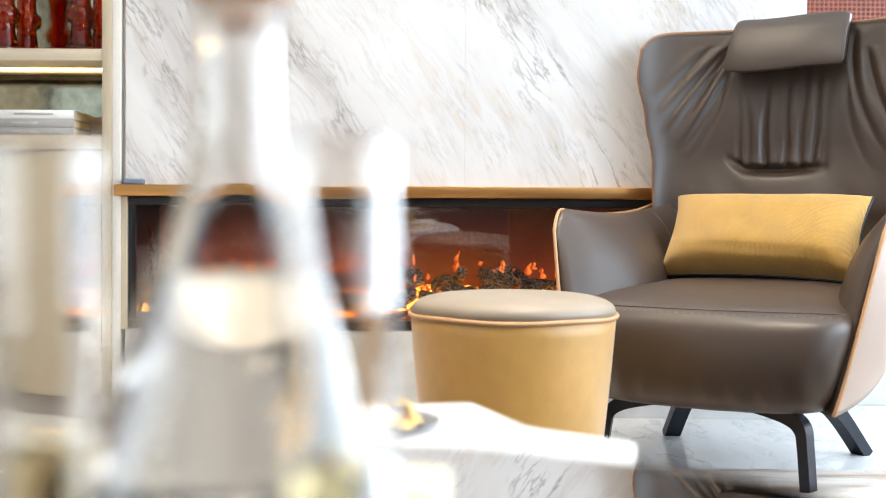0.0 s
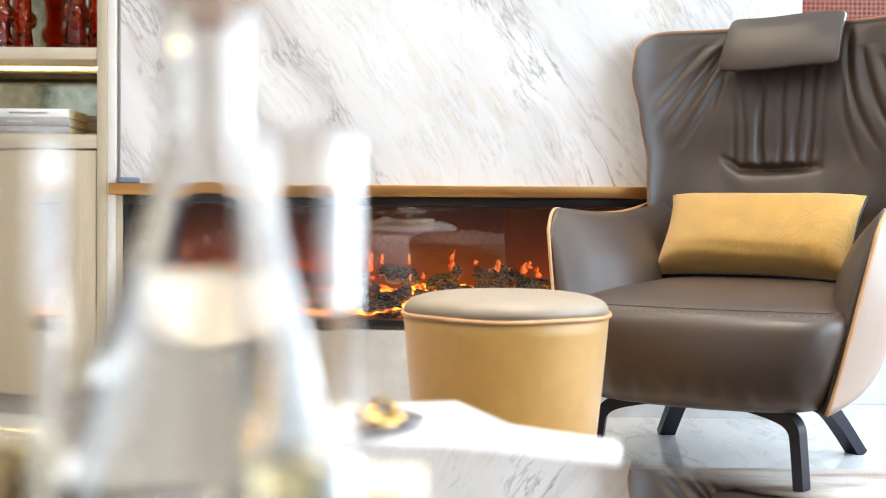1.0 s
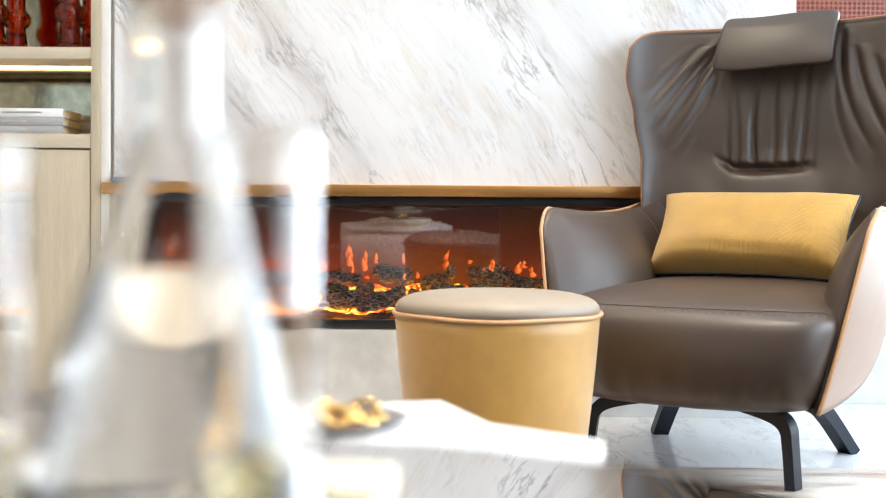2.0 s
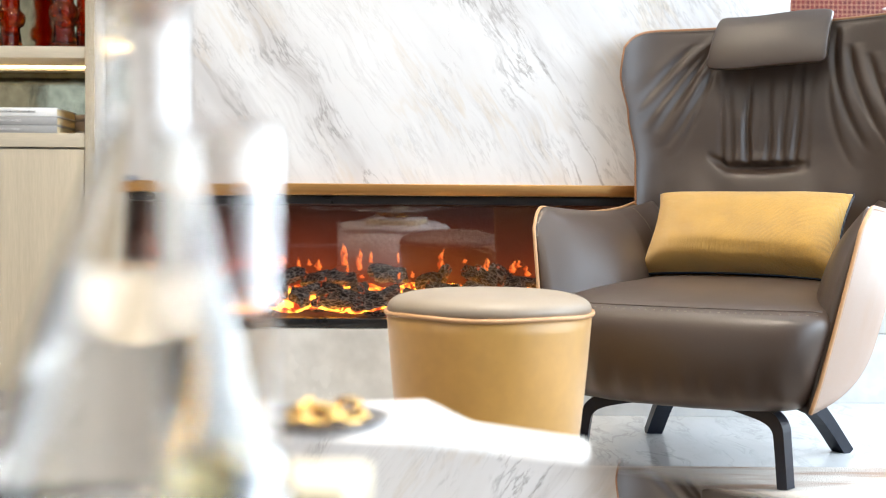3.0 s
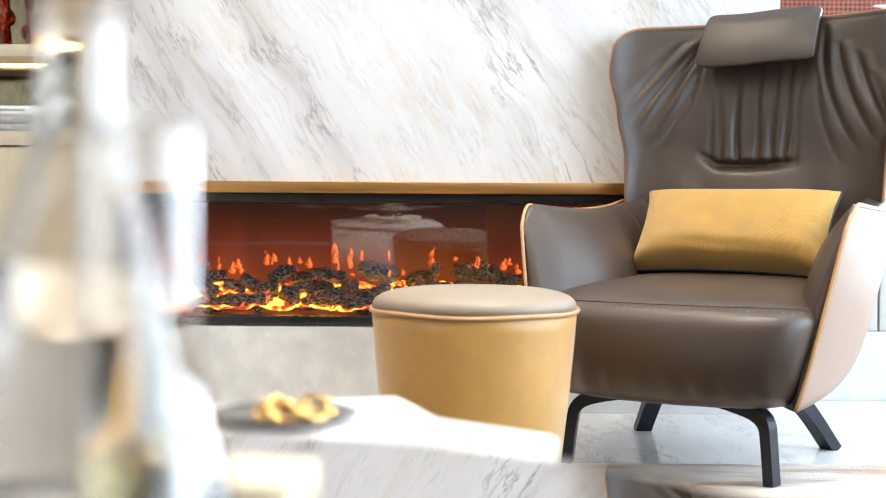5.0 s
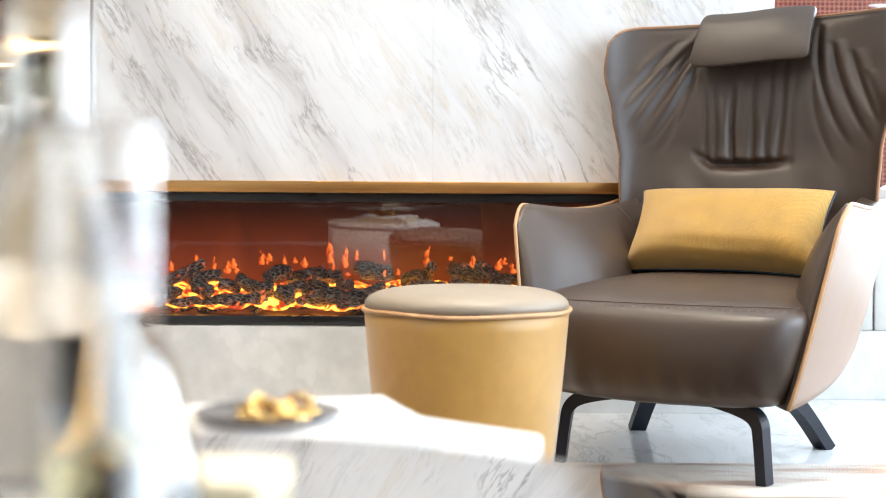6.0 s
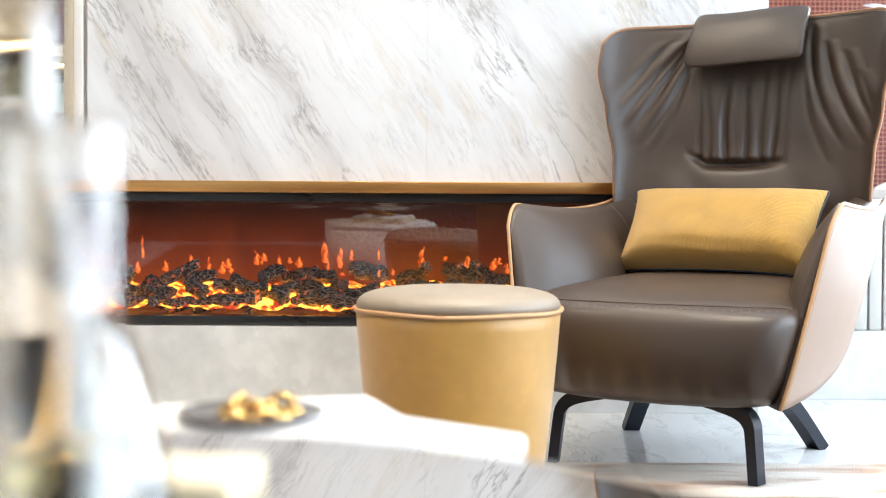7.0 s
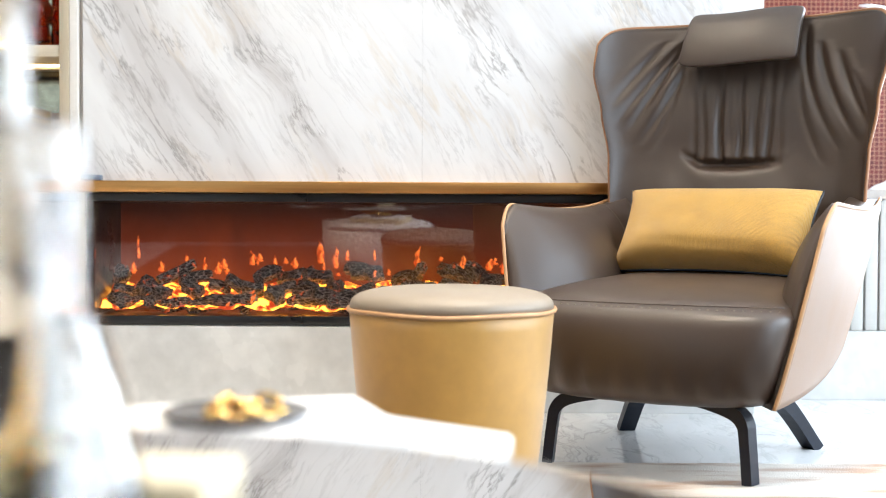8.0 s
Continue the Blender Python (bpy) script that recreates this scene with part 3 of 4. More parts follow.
def flame_bm(h, w, seed):
    """A flickering tongue: a flat tapering body, bent as it rises."""
    bm = bmesh.new()
    k, rings = 12, []
    for i in range(k + 1):
        t = i / k
        rr = w * math.sin(math.pi * min(1, 0.18 + 0.82 * t)) ** 0.9 * (1 - 0.45 * t) + 0.0004
        rr *= max(0.15, 1 + 0.9 * noise.noise((seed * 3, t * 5.0, 4.0)))
        cx = w * 1.1 * noise.noise((seed, t * 2.6, 0.0)) * (0.2 + t)
        rings.append([bm.verts.new((cx + rr * math.cos(a), 0.2 * rr * math.sin(a), h * t)) for a in [2 * math.pi * q / 8 for q in range(8)]])
    for a, b in zip(rings, rings[1:]):
        for j in range(8):
            bm.faces.new((a[j], a[(j + 1) % 8], b[(j + 1) % 8], b[j]))
    bm.faces.new(rings[0]), bm.faces.new(rings[-1])
    return bm


x = FX0 + 0.09
while x < FX1 - 0.05:
    for _ in range(rng.choice((1, 2, 3))):
        fl = part("flame", flame_bm(rng.uniform(0.02, 0.10) * rng.uniform(0.4, 1), rng.uniform(0.003, 0.012), x * 31 + _ * 7), M_FLAME, fire)
        fl.matrix_basis = pose(x + rng.uniform(-0.03, 0.03), WY + DEP - 0.03, rng.uniform(0.39, 0.445), 0, rng.uniform(-5, 5), 0)
    x += rng.uniform(0.04, 0.09)

# remote control on the mantel
remote = thing("remote_control", pose(-1.037, WY - 0.012, 0.6825, 0, 0, 8), "small slate blue remote control lying on the mantel", "remote")
case = part("case", box_bm(0.062, 0.034, 0.016, (0, 0, 0.008), 0.004, 3), M_REMOTE, remote)
for q in range(4):
    part("button", lathe_bm([(0, 0.0162), (0.0035, 0.0162), (0.003, 0.0178), (0, 0.018)], 12), M_GREY, case).location = (-0.02 + q * 0.013, 0, 0)

# ---- shelf unit beside the fireplace ----
SX0, SX1, SY0, SY1 = -2.35, -1.078, WY - 0.012, WY + 0.36
shelf = thing("shelf_unit", pose(0, 0, 0), "tall pale oak shelf unit with mirrored back and closed cabinet", "shelving")
part("post", span(-1.132, -1.104, SY0, SY1, 0, H - 0.005, 0.001), M_WOOD, shelf)
part("post_cover", span(-1.103, SX1, SY0 + 0.004, SY1, 0, H - 0.005, 0.001), M_CREAM, shelf, "pale lacquered end panel")
part("post", span(SX0, SX0 + 0.03, SY0, SY1, 0, H - 0.005, 0.001), M_WOOD, shelf)
for z0, z1 in ((0.784, 0.825), (1.046, 1.080), (1.62, 1.655), (2.2, 2.235)):
    part("board", span(SX0 + 0.031, -1.133, SY0 + 0.002, SY1 - 0.021, z0, z1, 0.001), M_WOOD_H, shelf)
part("mirror_back", span(SX0 + 0.031, -1.133, SY1 - 0.020, SY1 - 0.008, 0.826, H - 0.01, 0), M_MIRROR, shelf, "antiqued bronze mirror back", False)
for x0, x1 in ((-1.735, -1.135), (SX0 + 0.033, -1.739)):
    part("cabinet_door", span(x0, x1, SY0 + 0.004, SY0 + 0.024, 0.062, 0.777, 0.0015), M_WOOD, shelf)
part("cabinet_body", span(SX0 + 0.033, -1.135, SY0 + 0.026, SY1 - 0.01, 0.062, 0.782, 0), M_WOOD, shelf, "", False)
part("toe_kick", span(SX0 + 0.033, -1.135, SY0 + 0.03, SY1 - 0.01, 0.0, 0.060, 0), M_TAUPE, shelf, "", False)
# the upper strip is out of view, added to light the vases
for z in (1.0455, 1.6195):
    part("light_strip", span(SX0 + 0.04, -1.136, SY0 + 0.190, SY0 + 0.198, z - 0.003, z, 0), M_LED, shelf, "glowing warm light strip", False)
    # lip added only to block the strip's image in the mirror back
    part("mirror_blocker", span(SX0 + 0.04, -1.136, SY0 + 0.1985, SY0 + 0.206, z - 0.014, z, 0.0005, 1), M_TAUPE, shelf, "slim added lip that keeps the light strip out of the mirror")

VASE = [(0, 0), (0.039, 0), (0.038, 0.012), (0.033, 0.045), (0.0285, 0.080), (0.029, 0.085), (0.039, 0.092), (0.044, 0.104), (0.045, 0.116), (0.041, 0.129),
        (0.032, 0.137), (0.029, 0.144), (0.028, 0.17), (0.030, 0.20), (0.036, 0.23), (0.039, 0.255), (0.036, 0.257), (0.027, 0.22), (0.024, 0.17), (0.026, 0.13), (0.036, 0.113), (0.024, 0.083), (0.032, 0.02), (0, 0.012)]
for q, (vx, vy) in enumerate(((-1.222, 0.09), (-1.19, 0.20), (-1.452, 0.09), (-1.425, 0.20))):
    v = part("vase", lathe_bm(VASE, 40), M_AMBER)
    v.matrix_world = pose(vx, SY0 + vy, 1.0805, 0, 0, q * 40)
    tagged(v, "bulbous reddish amber glass vase on the oak shelf", "vase", "amber vases on the shelf")


def book(m, w, d, h, cover, label, group=""):
    """A closed book: two boards, a spine and the page block; the spine faces -y."""
    b = thing("book", m, label, "book", group)
    part("page_block", box_bm(w - 0.006, d - 0.008, h - 0.006, (0, 0.001, h / 2), 0.0006, 1), M_PAPER, b, "cream page edges")
    for z in (0.0015, h - 0.0015):
        part("cover", box_bm(w, d, 0.003, (0, 0, z), 0.001, 1), cover, b)
    part("spine", box_bm(w, 0.004, h, (0, -d / 2 - 0.0005, h / 2), 0.0015, 1), cover, b)
    return b


def lettering(text, size, m, material, parent):
    """Words pressed on a spine, as flat raised letters."""
    cu = bpy.data.curves.new("lettering", "FONT")
    cu.body, cu.size, cu.extrude, cu.align_x, cu.align_y = text, size, 0.0002, "CENTER", "CENTER"
    tmp = bpy.data.objects.new("lettering", cu)
    scene.collection.objects.link(tmp)
    me = bpy.data.meshes.new_from_object(tmp.evaluated_get(bpy.context.evaluated_depsgraph_get()))
    bpy.data.objects.remove(tmp)
    me.materials.append(material)
    ob = new("lettering", me)
    ob.parent = parent
    ob.matrix_basis = m
    return ob


z = 0.8255
for h, cov, words, ink in ((0.024, M_GREY, "Ultima Creations", M_INK_W), (0.026, M_GREY, "Ultima Creations", M_INK_W), (0.025, M_WHITE, "BREAKTHROUGH BLENDING", M_INK)):
    b = book(pose(-1.372, SY0 + 0.115, z), 0.30, 0.18, h, cov, "grey covered book in a stack on the shelf" if cov is M_GREY else "white covered book on top of a stack", "books stacked on the shelf")
    if cov is M_WHITE:
        lettering(words, 0.0088, pose(0.03, -0.0935, h / 2, 90, 0, 0), ink, b)
        part("printed_bar", box_bm(0.018, 0.0006, 0.007, (-0.118, -0.0933, h / 2), 0), M_INK, b)
    else:
        lettering(words, 0.0115, pose(0.005, -0.0935, h / 2, 90, 180, 0), ink, b)
    z += h + 0.0005
z = 0.8255
for h in (0.022, 0.030, 0.020):
    book(pose(-1.325, SY0 + 0.265, z, 0, 0, 0), 0.28, 0.10, h, M_TAUPE, "brown covered book in the rear stack on the shelf", "rear books stacked on the shelf")
    z += h + 0.0005

# ---- niche beside the fireplace ----
NY = 3.80
structure("wall_mosaic", span(CX1 + 0.017, 1.74, Y1 - 0.03, Y1 - 0.001, 0.665, H, 0), M_MOSAIC, "oxblood red mosaic wall with pale copper grid", "wall")
bench = thing("slatted_cabinet", pose(0, 0, 0), "low grey slatted cabinet on a white marble plinth", "cabinet")
part("plinth", span(CX1 + 0.018, 1.74, NY - 0.012, Y1 - 0.035, 0, 0.222, 0.002), M_BASE, bench, "white marble plinth", False)
part("carcass", span(CX1 + 0.018, 1.74, NY + 0.016, Y1 - 0.035, 0.2225, 0.644, 0), M_TAUPE, bench, "", False)
part("top", span(CX1 + 0.018, 1.74, NY - 0.008, Y1 - 0.035, 0.6445, 0.676, 0.002), M_TAUPE, bench, "taupe top board")
slat = None
for q in range(46):
    sx = CX1 + 0.022 + q * 0.0455
    if sx + 0.04 > 1.74:
        break
    if slat is None:
        slat = part("slat", box_bm(0.039, 0.018, 0.42, (0, 0, 0), 0.003, 2), M_SLAT, bench)
        piece = slat
    else:
        piece = new("slat", slat.data)
        piece.parent = bench
    piece.location = (sx + 0.02, NY + 0.0065, 0.433)

# white sculpture on the cabinet
sc = bmesh.new()
spine = smooth_path([(-0.02, 0, 0.0), (-0.01, 0, 0.015), (0.05, 0, 0.05), (0.10, 0, 0.16), (0.11, 0, 0.32), (0.10, 0, 0.46), (0.05, 0, 0.56), (-0.02, 0, 0.60), (-0.06, 0, 0.61)], 10)
rad = [(0, 0.026), (0.02, 0.02), (0.1, 0.022), (0.22, 0.035), (0.34, 0.045), (0.46, 0.05), (0.56, 0.045), (0.61, 0.03)]
rings = []
for p in spine:
    r = mixed(p.z, rad)
    rings.append([sc.verts.new((p.x + r * math.cos(a) * (1 + 0.15 * noise.noise((p.z * 9, a, 0.0))), p.y + 0.8 * r * math.sin(a), p.z)) for a in [2 * math.pi * q / 20 for q in range(20)]])
for a, b in zip(rings, rings[1:]):
    for j in range(20):
        sc.faces.new((a[j], a[(j + 1) % 20], b[(j + 1) % 20], b[j]))
sc.faces.new(rings[0]), sc.faces.new(rings[-1])
st = tagged(part("sculpture", sc, M_STATUE), "white glazed abstract sculpture standing on the cabinet", "sculpture")
st.matrix_world = pose(1.455, NY + 0.12, 0.6762)

# ---- rug ----
rug_bm = span(-1.6, 2.3, -1.1, 2.76, 0.0005, 0.007, 0.003)
structure("rug", rug_bm, M_RUG, "thin streaked cream rug, its unseen part darkened to cut bounce light", "rug")

# ---- armchair ----
chair = thing("wing_armchair", pose(0.592, 2.885, 0, 0, 0, CHAIR_TURN), "taupe leather wingback armchair with tan outer shell and piping", "armchair")


def back_width(z):
    return mixed(z, [(0.36, 0.275), (0.52, 0.315), (0.64, 0.345), (0.74, 0.350), (0.88, 0.372), (1.0, 0.396), (1.12, 0.394)])


# gathers under the headrest (place, depth) and the long folds towards the wings (three points each, depth)
PLEATS = ((-0.127, 0.009), (-0.104, 0.010), (-0.058, 0.016), (-0.030, 0.005), (-0.004, 0.012), (0.036, 0.009), (0.071, 0.012), (0.096, 0.006))
FOLDS = ((((0.170, 1.108), (0.184, 0.947), (0.273, 0.759)), 0.010), (((0.204, 1.060), (0.245, 0.907), (0.326, 0.772)), 0.010), (((0.258, 1.030), (0.299, 0.907), (0.358, 0.80)), 0.009),
         (((0.300, 0.97), (0.335, 0.88), (0.362, 0.81)), 0.006), (((0.157, 0.995), (0.170, 0.84), (0.230, 0.72)), 0.005),
         (((-0.150, 1.110), (-0.235, 0.96), (-0.310, 0.83)), 0.010), (((-0.180, 1.085), (-0.270, 0.947), (-0.345, 0.845)), 0.009), (((-0.160, 1.030), (-0.214, 0.92), (-0.282, 0.79)), 0.009),
         (((-0.225, 1.09), (-0.305, 0.974), (-0.362, 0.885)), 0.006), (((-0.175, 0.99), (-0.208, 0.866), (-0.255, 0.765)), 0.005))


def fold_shape(u, z, pts):
    """Height of a soft fold that follows a bent line: a crease with a swell beside it."""
    (ax, az), (bx, bz), (cx, cz) = pts
    if not cz < z < az:
        return 0.0
    t = max(0.0, min(1.0, (az - z) / (az - cz)))
    # place of the line at this height
    x = ax * (1 - t) * (1 - 2 * t) + bx * 4 * t * (1 - t) + cx * t * (2 * t - 1)
    slope = abs((cx - ax) / (az - cz))
    d = (abs(u) - abs(x)) / math.sqrt(1 + slope * slope)
    fade = max(0.0, math.sin(math.pi * t ** 0.75)) ** 0.8
    return fade * (-math.exp(-(d / 0.0095) ** 2) + 0.6 * math.exp(-((d - 0.021) / 0.015) ** 2))


def back_point(w, s, outer=0.0):
    """A point of the backrest: w across (-1 to 1), s upwards (0 to 1)."""
    top = 1.130 - 0.055 * abs(w) ** 9
    z = 0.36 + (top - 0.36) * s
    wid = back_width(z)
    lean = mixed(z, [(0.36, 0.37), (0.6, 0.46), (0.8, 0.495), (1.14, 0.525)])
    wrap = mixed(z, [(0.36, 0.10), (0.6, 0.10), (0.8, 0.125), (1.0, 0.15), (1.12, 0.13)])
    u, v = wid * math.sin(w * math.pi / 2 * 0.86) / math.sin(math.pi / 2 * 0.86), lean - wrap * abs(w) ** 2.4
    if outer:
        d = outer * (1 - 0.75 * max(abs(w) ** 8, s ** 14))
        return Vector((u * (1 + 0.035 * outer / 0.06 * (1 - abs(w) ** 8)), v + d, z - 0.006 * s ** 14))
    # cushion crown, gathered pleats under the headrest and the tuck below them
    e = 0.030 * (1 - abs(w) ** 3) * math.sin(math.pi * min(1, max(0, (z - 0.40) / 0.72))) ** 0.6
    e += 0.018 * bell(z, 0.62, 0.09) * bell(u, 0, 0.22)
    if z > 0.70:
        up = (z - 0.735) / 0.27
        f = max(0.0, min(1.0, (z - 0.720 - 0.35 * (u + 0.028) ** 2) / 0.03)) * max(0.12, 1 - 0.75 * max(0.0, up))
        for c, d in PLEATS:
            cu = c * (1 + 0.16 * up) + 0.0025 * math.sin(7 * up + c * 70)
            q = (u - cu) / 0.0105
            if abs(q) < 5:
                e += 0.85 * f * d * (-math.exp(-q * q) + 0.55 * math.exp(-((q - 1.9) / 1.3) ** 2))
        for pts, d in FOLDS:
            if (pts[0][0] > 0) == (u > 0):
                e += d * fold_shape(u, z, pts)
    us = u + 0.028
    tuck = 0.728 + 0.35 * us * us + 0.55 * max(0.0, -us - 0.085)
    e -= 0.031 * bell(z, tuck, 0.012) * max(0.0, 1 - (us / 0.145) ** 2)
    e += 0.002 * bell(z, tuck - 0.038, 0.024) * bell(us, 0, 0.12)
    e -= 0.004 * bell(z, 0.62 + 0.15 * abs(u), 0.05) * math.sin(u * 46 + 1) * bell(abs(u), 0.15, 0.12)
    return Vector((u, v - e, z))


NW, NS = 280, 190
front = [[back_point(-1 + 2 * i / NW, j / NS) for i in range(NW + 1)] for j in range(NS + 1)]
skin = [[back_point(-1 + 2 * i / NW, j / NS, 0.012) for i in range(NW + 1)] for j in range(NS + 1)]
backrest = part("backrest", sheet_bm(front, skin), M_LEATHER, chair, "gathered taupe leather backrest")
NW, NS = 50, 40
shell_in = [[back_point(-1 + 2 * i / NW, j / NS, 0.0125) for i in range(NW + 1)] for j in range(NS + 1)]
shell_out = [[back_point(-1 + 2 * i / NW, j / NS, 0.075) for i in range(NW + 1)] for j in range(NS + 1)]
part("back_shell", sheet_bm(shell_in, shell_out), M_SHELL, chair, "tan leather outer back")
rimw = [back_point(-1, s / 40) for s in range(8, 41)] + [back_point(-1 + 2 * i / 60, 1) for i in range(1, 61)] + [back_point(1, s / 40) for s in range(39, 7, -1)]
part("back_piping", tube_bm([p + Vector((math.copysign(0.003, p.x), 0.008, 0.002)) for p in rimw], 0.0055, 8), M_PIPE, backrest, "copper tan piping")


def arm_grid(side, face, na=44, nz=26):
    """One arm: a from the front edge back, s upwards; face is inner or outer."""
    rows = []
    for j in range(nz + 1):
        s, row = j / nz, []
        for i in range(na + 1):
            a = i / na
            top = 0.612 - 0.012 * math.sin(math.pi * a) + 0.02 * a ** 6 - 0.055 * max(0, 1 - a / 0.10) ** 2.4
            low = 0.175 + 0.075 * a ** 2
            z = low + (top - low) * s
            v = (-0.305 + 0.075 * ((z - 0.175) / 0.43) ** 1.3) * (1 - a) + ((0.385 if face == "inner" else 0.43) - 0.09 * (1 - s) ** 1.5) * a
            out = 0.296 + 0.092 * min(1, (z - 0.175) / 0.43) ** 0.85
            out += 0.012 * math.sin(math.pi * a) - 0.012 * a ** 3
            if face == "inner":
                thick = (0.022 + 0.092 * (1 - (1 - a) ** 2.8)) * (1 - s ** 9 * 0.75 * (1 - 0.5 * a)) * (1 - 0.7 * max(0, 1 - a / 0.12) ** 2) + 0.016 * math.sin(math.pi * s)
                thick += (0.048 if side < 0 else 0.012) * math.sin(math.pi * min(1, a / 0.7)) * (1 - 0.8 * s ** 8)
                out -= thick
                z += 0.004 * s ** 4
            row.append(Vector((side * out, v, z)))
        rows.append(row)
    return rows


for side in (-1, 1):
    inner, outer = arm_grid(side, "inner"), arm_grid(side, "outer")
    mid = [[o + Vector((-side * 0.006, 0, 0)) for o in row] for row in outer]
    armrest = part("armrest", sheet_bm(inner, mid), M_LEATHER, chair)
    part("arm_shell", sheet_bm(mid, outer), M_SHELL, chair, "pale tan leather outer panel")
    line = bmesh.new()
    column = [row[36] + Vector((-side * 0.0012, 0, 0.001)) for row in inner[13:]]
    for p, q in zip(column, column[1:]):
        for t in (0.05, 0.55):
            tube_bm([p.lerp(q, t), p.lerp(q, t + 0.32)], 0.0007, 5, False, line)
    part("stitching", line, M_THREAD, armrest, "fine pale stitching")
    edge = [row[0] for row in outer] + outer[-1][1:]
    part("arm_piping", tube_bm([p + Vector((-side * 0.002, -0.002, 0.0015)) for p in edge], 0.0045, 8), M_PIPE_L, armrest, "tan piping")


def seat_bm():
    bm = bmesh.new()
    bmesh.ops.create_cube(bm, size=2)
    bmesh.ops.subdivide_edges(bm, edges=list(bm.edges), cuts=60, use_grid_fill=True)
    for v in bm.verts:
        x, y, z = (math.sin(c * math.pi / 2) for c in v.co)
        k = (abs(x) ** 9 + abs(y) ** 9 + abs(z) ** 9) ** (1 / 9)
        x, y, z = x / k, y / k, z / k
        t = (z + 1) / 2
        wide = 0.292 + 0.050 * t
        u = x * wide
        vv = y * (0.36 if y < 0 else 0.27) + 0.02
        if y < 0:
            vv += -0.045 * (1 - x * x) * (-y) - 0.026 * math.sin(math.pi * t) * (-y) ** 3 + 0.015 * (1 - t) * (-y)
        zz = 0.178 + t * 0.212
        if z > 0:
            zz += z * (0.040 * (1 - x ** 4) * (1 - max(0, -y) ** 2.5) + 0.012 * (y + 1) * 0.5)
        if z < 0:
            zz += z * (0.005 + 0.007 * (1 - x * x))
        # seam roll along the front edge and faint puckers on the front face
        pucker = 0.0048 * math.sin(u * 95 + 2 * noise.noise((u * 8, zz * 10, 0.0))) * bell(zz, 0.215, 0.05) * max(0, -y)
        vv += pucker
        if y < -0.8:
            vv += 0.004 * bell(zz, 0.392, 0.006)
        v.co = (u, vv, zz)
    return bm


seat = part("seat", seat_bm(), M_LEATHER, chair, "plump taupe leather seat cushion")
seam = [Vector((0.332 * x, 0.02 - 0.358 - 0.045 * (1 - x * x) * 0.98, 0.394)) for x in [-0.97 + 1.94 * i / 40 for i in range(41)]]
part("seat_seam", tube_bm(seam, 0.0016, 6), M_LEATHER, seat)

stitches = bmesh.new()
for i in range(74):
    x = -0.96 + 1.92 * i / 73
    if i % 2:
        continue
    q = [Vector((0.334 * (x + d), 0.02 - 0.364 - 0.045 * (1 - (x + d) ** 2), 0.3865)) for d in (0, 0.012)]
    tube_bm(q, 0.0007, 5, False, stitches)
part("stitching", stitches, M_THREAD, seat, "fine pale stitching")


def strip_bm(pts, wide, thick, axis):
    """A bar of rectangular section along a path; axis is the direction of its width."""
    bm = bmesh.new()
    pts = smooth_path(pts, 5)
    ax, rings = Vector(axis).normalized(), []
    for i, p in enumerate(pts):
        d = (pts[min(i + 1, len(pts) - 1)] - pts[max(i - 1, 0)]).normalized()
        n = d.cross(ax).normalized()
        t = i / (len(pts) - 1)
        w, h = wide * (1 - 0.12 * t) / 2, thick * (1 + 0.25 * bell(t, 0.45, 0.2)) / 2
        rings.append([bm.verts.new(p + ax * w * a + n * h * b) for a, b in ((-1, -1), (1, -1), (1, 1), (-1, 1))])
    for a, b in zip(rings, rings[1:]):
        for j in range(4):
            bm.faces.new((a[j], a[(j + 1) % 4], b[(j + 1) % 4], b[j]))
    bm.faces.new(rings[0]), bm.faces.new(rings[-1])
    bmesh.ops.bevel(bm, geom=[e for e in bm.edges if abs(e.calc_face_angle(0)) > 0.7], offset=0.002, segments=2, affect="EDGES")
    return bm


for side in (-1, 1):
    part("leg", strip_bm([(side * 0.06, -0.215, 0.180), (side * 0.14, -0.240, 0.170), (side * 0.198, -0.254, 0.157), (side * 0.222, -0.262, 0.136), (side * 0.229, -0.267, 0.10), (side * 0.238, -0.273, 0.0075)], 0.038, 0.024, (0.25 * side, 1, 0)), M_DARK, chair, "", False)
    part("leg", strip_bm([(side * 0.10, 0.10, 0.178), (side * 0.15, 0.15, 0.165), (side * 0.20, 0.205, 0.10), (side * 0.252, 0.258, 0.0005)], 0.048, 0.030, (1, -side * 0.6, 0)), M_DARK, chair, "", False)
part("crossbar", box_bm(0.26, 0.45, 0.022, (0, -0.02, 0.186), 0.004), M_DARK, chair)

# headrest pad over the top of the back
hr = bmesh.new()
bmesh.ops.create_cube(hr, size=2)
bmesh.ops.subdivide_edges(hr, edges=list(hr.edges), cuts=16, use_grid_fill=True)
for v in hr.verts:
    x, y, z = v.co
    k = (abs(x) ** 14 + abs(y) ** 14 + abs(z) ** 14) ** (1 / 14)
    x, y, z = x / k, y / k, z / k
    t = (z + 1) / 2
    yy = y * 0.016 * (1.05 - 0.15 * abs(z) ** 2 - 0.2 * x ** 4)
    v.co = (x * (0.164 - 0.008 * t) + 0.010 * t - 0.005, yy + 0.075 * t ** 1.5 + 0.05 * max(0, t - 0.8) - 0.012 * (1 - x * x), z * 0.078 + 0.004 * x * x + 0.003 * math.sin(x * 3))
bmesh.ops.translate(hr, verts=hr.verts, vec=(0.0, 0.430, 1.080))
part("headrest", hr, M_LEATHER, chair, "loose taupe leather headrest pad")

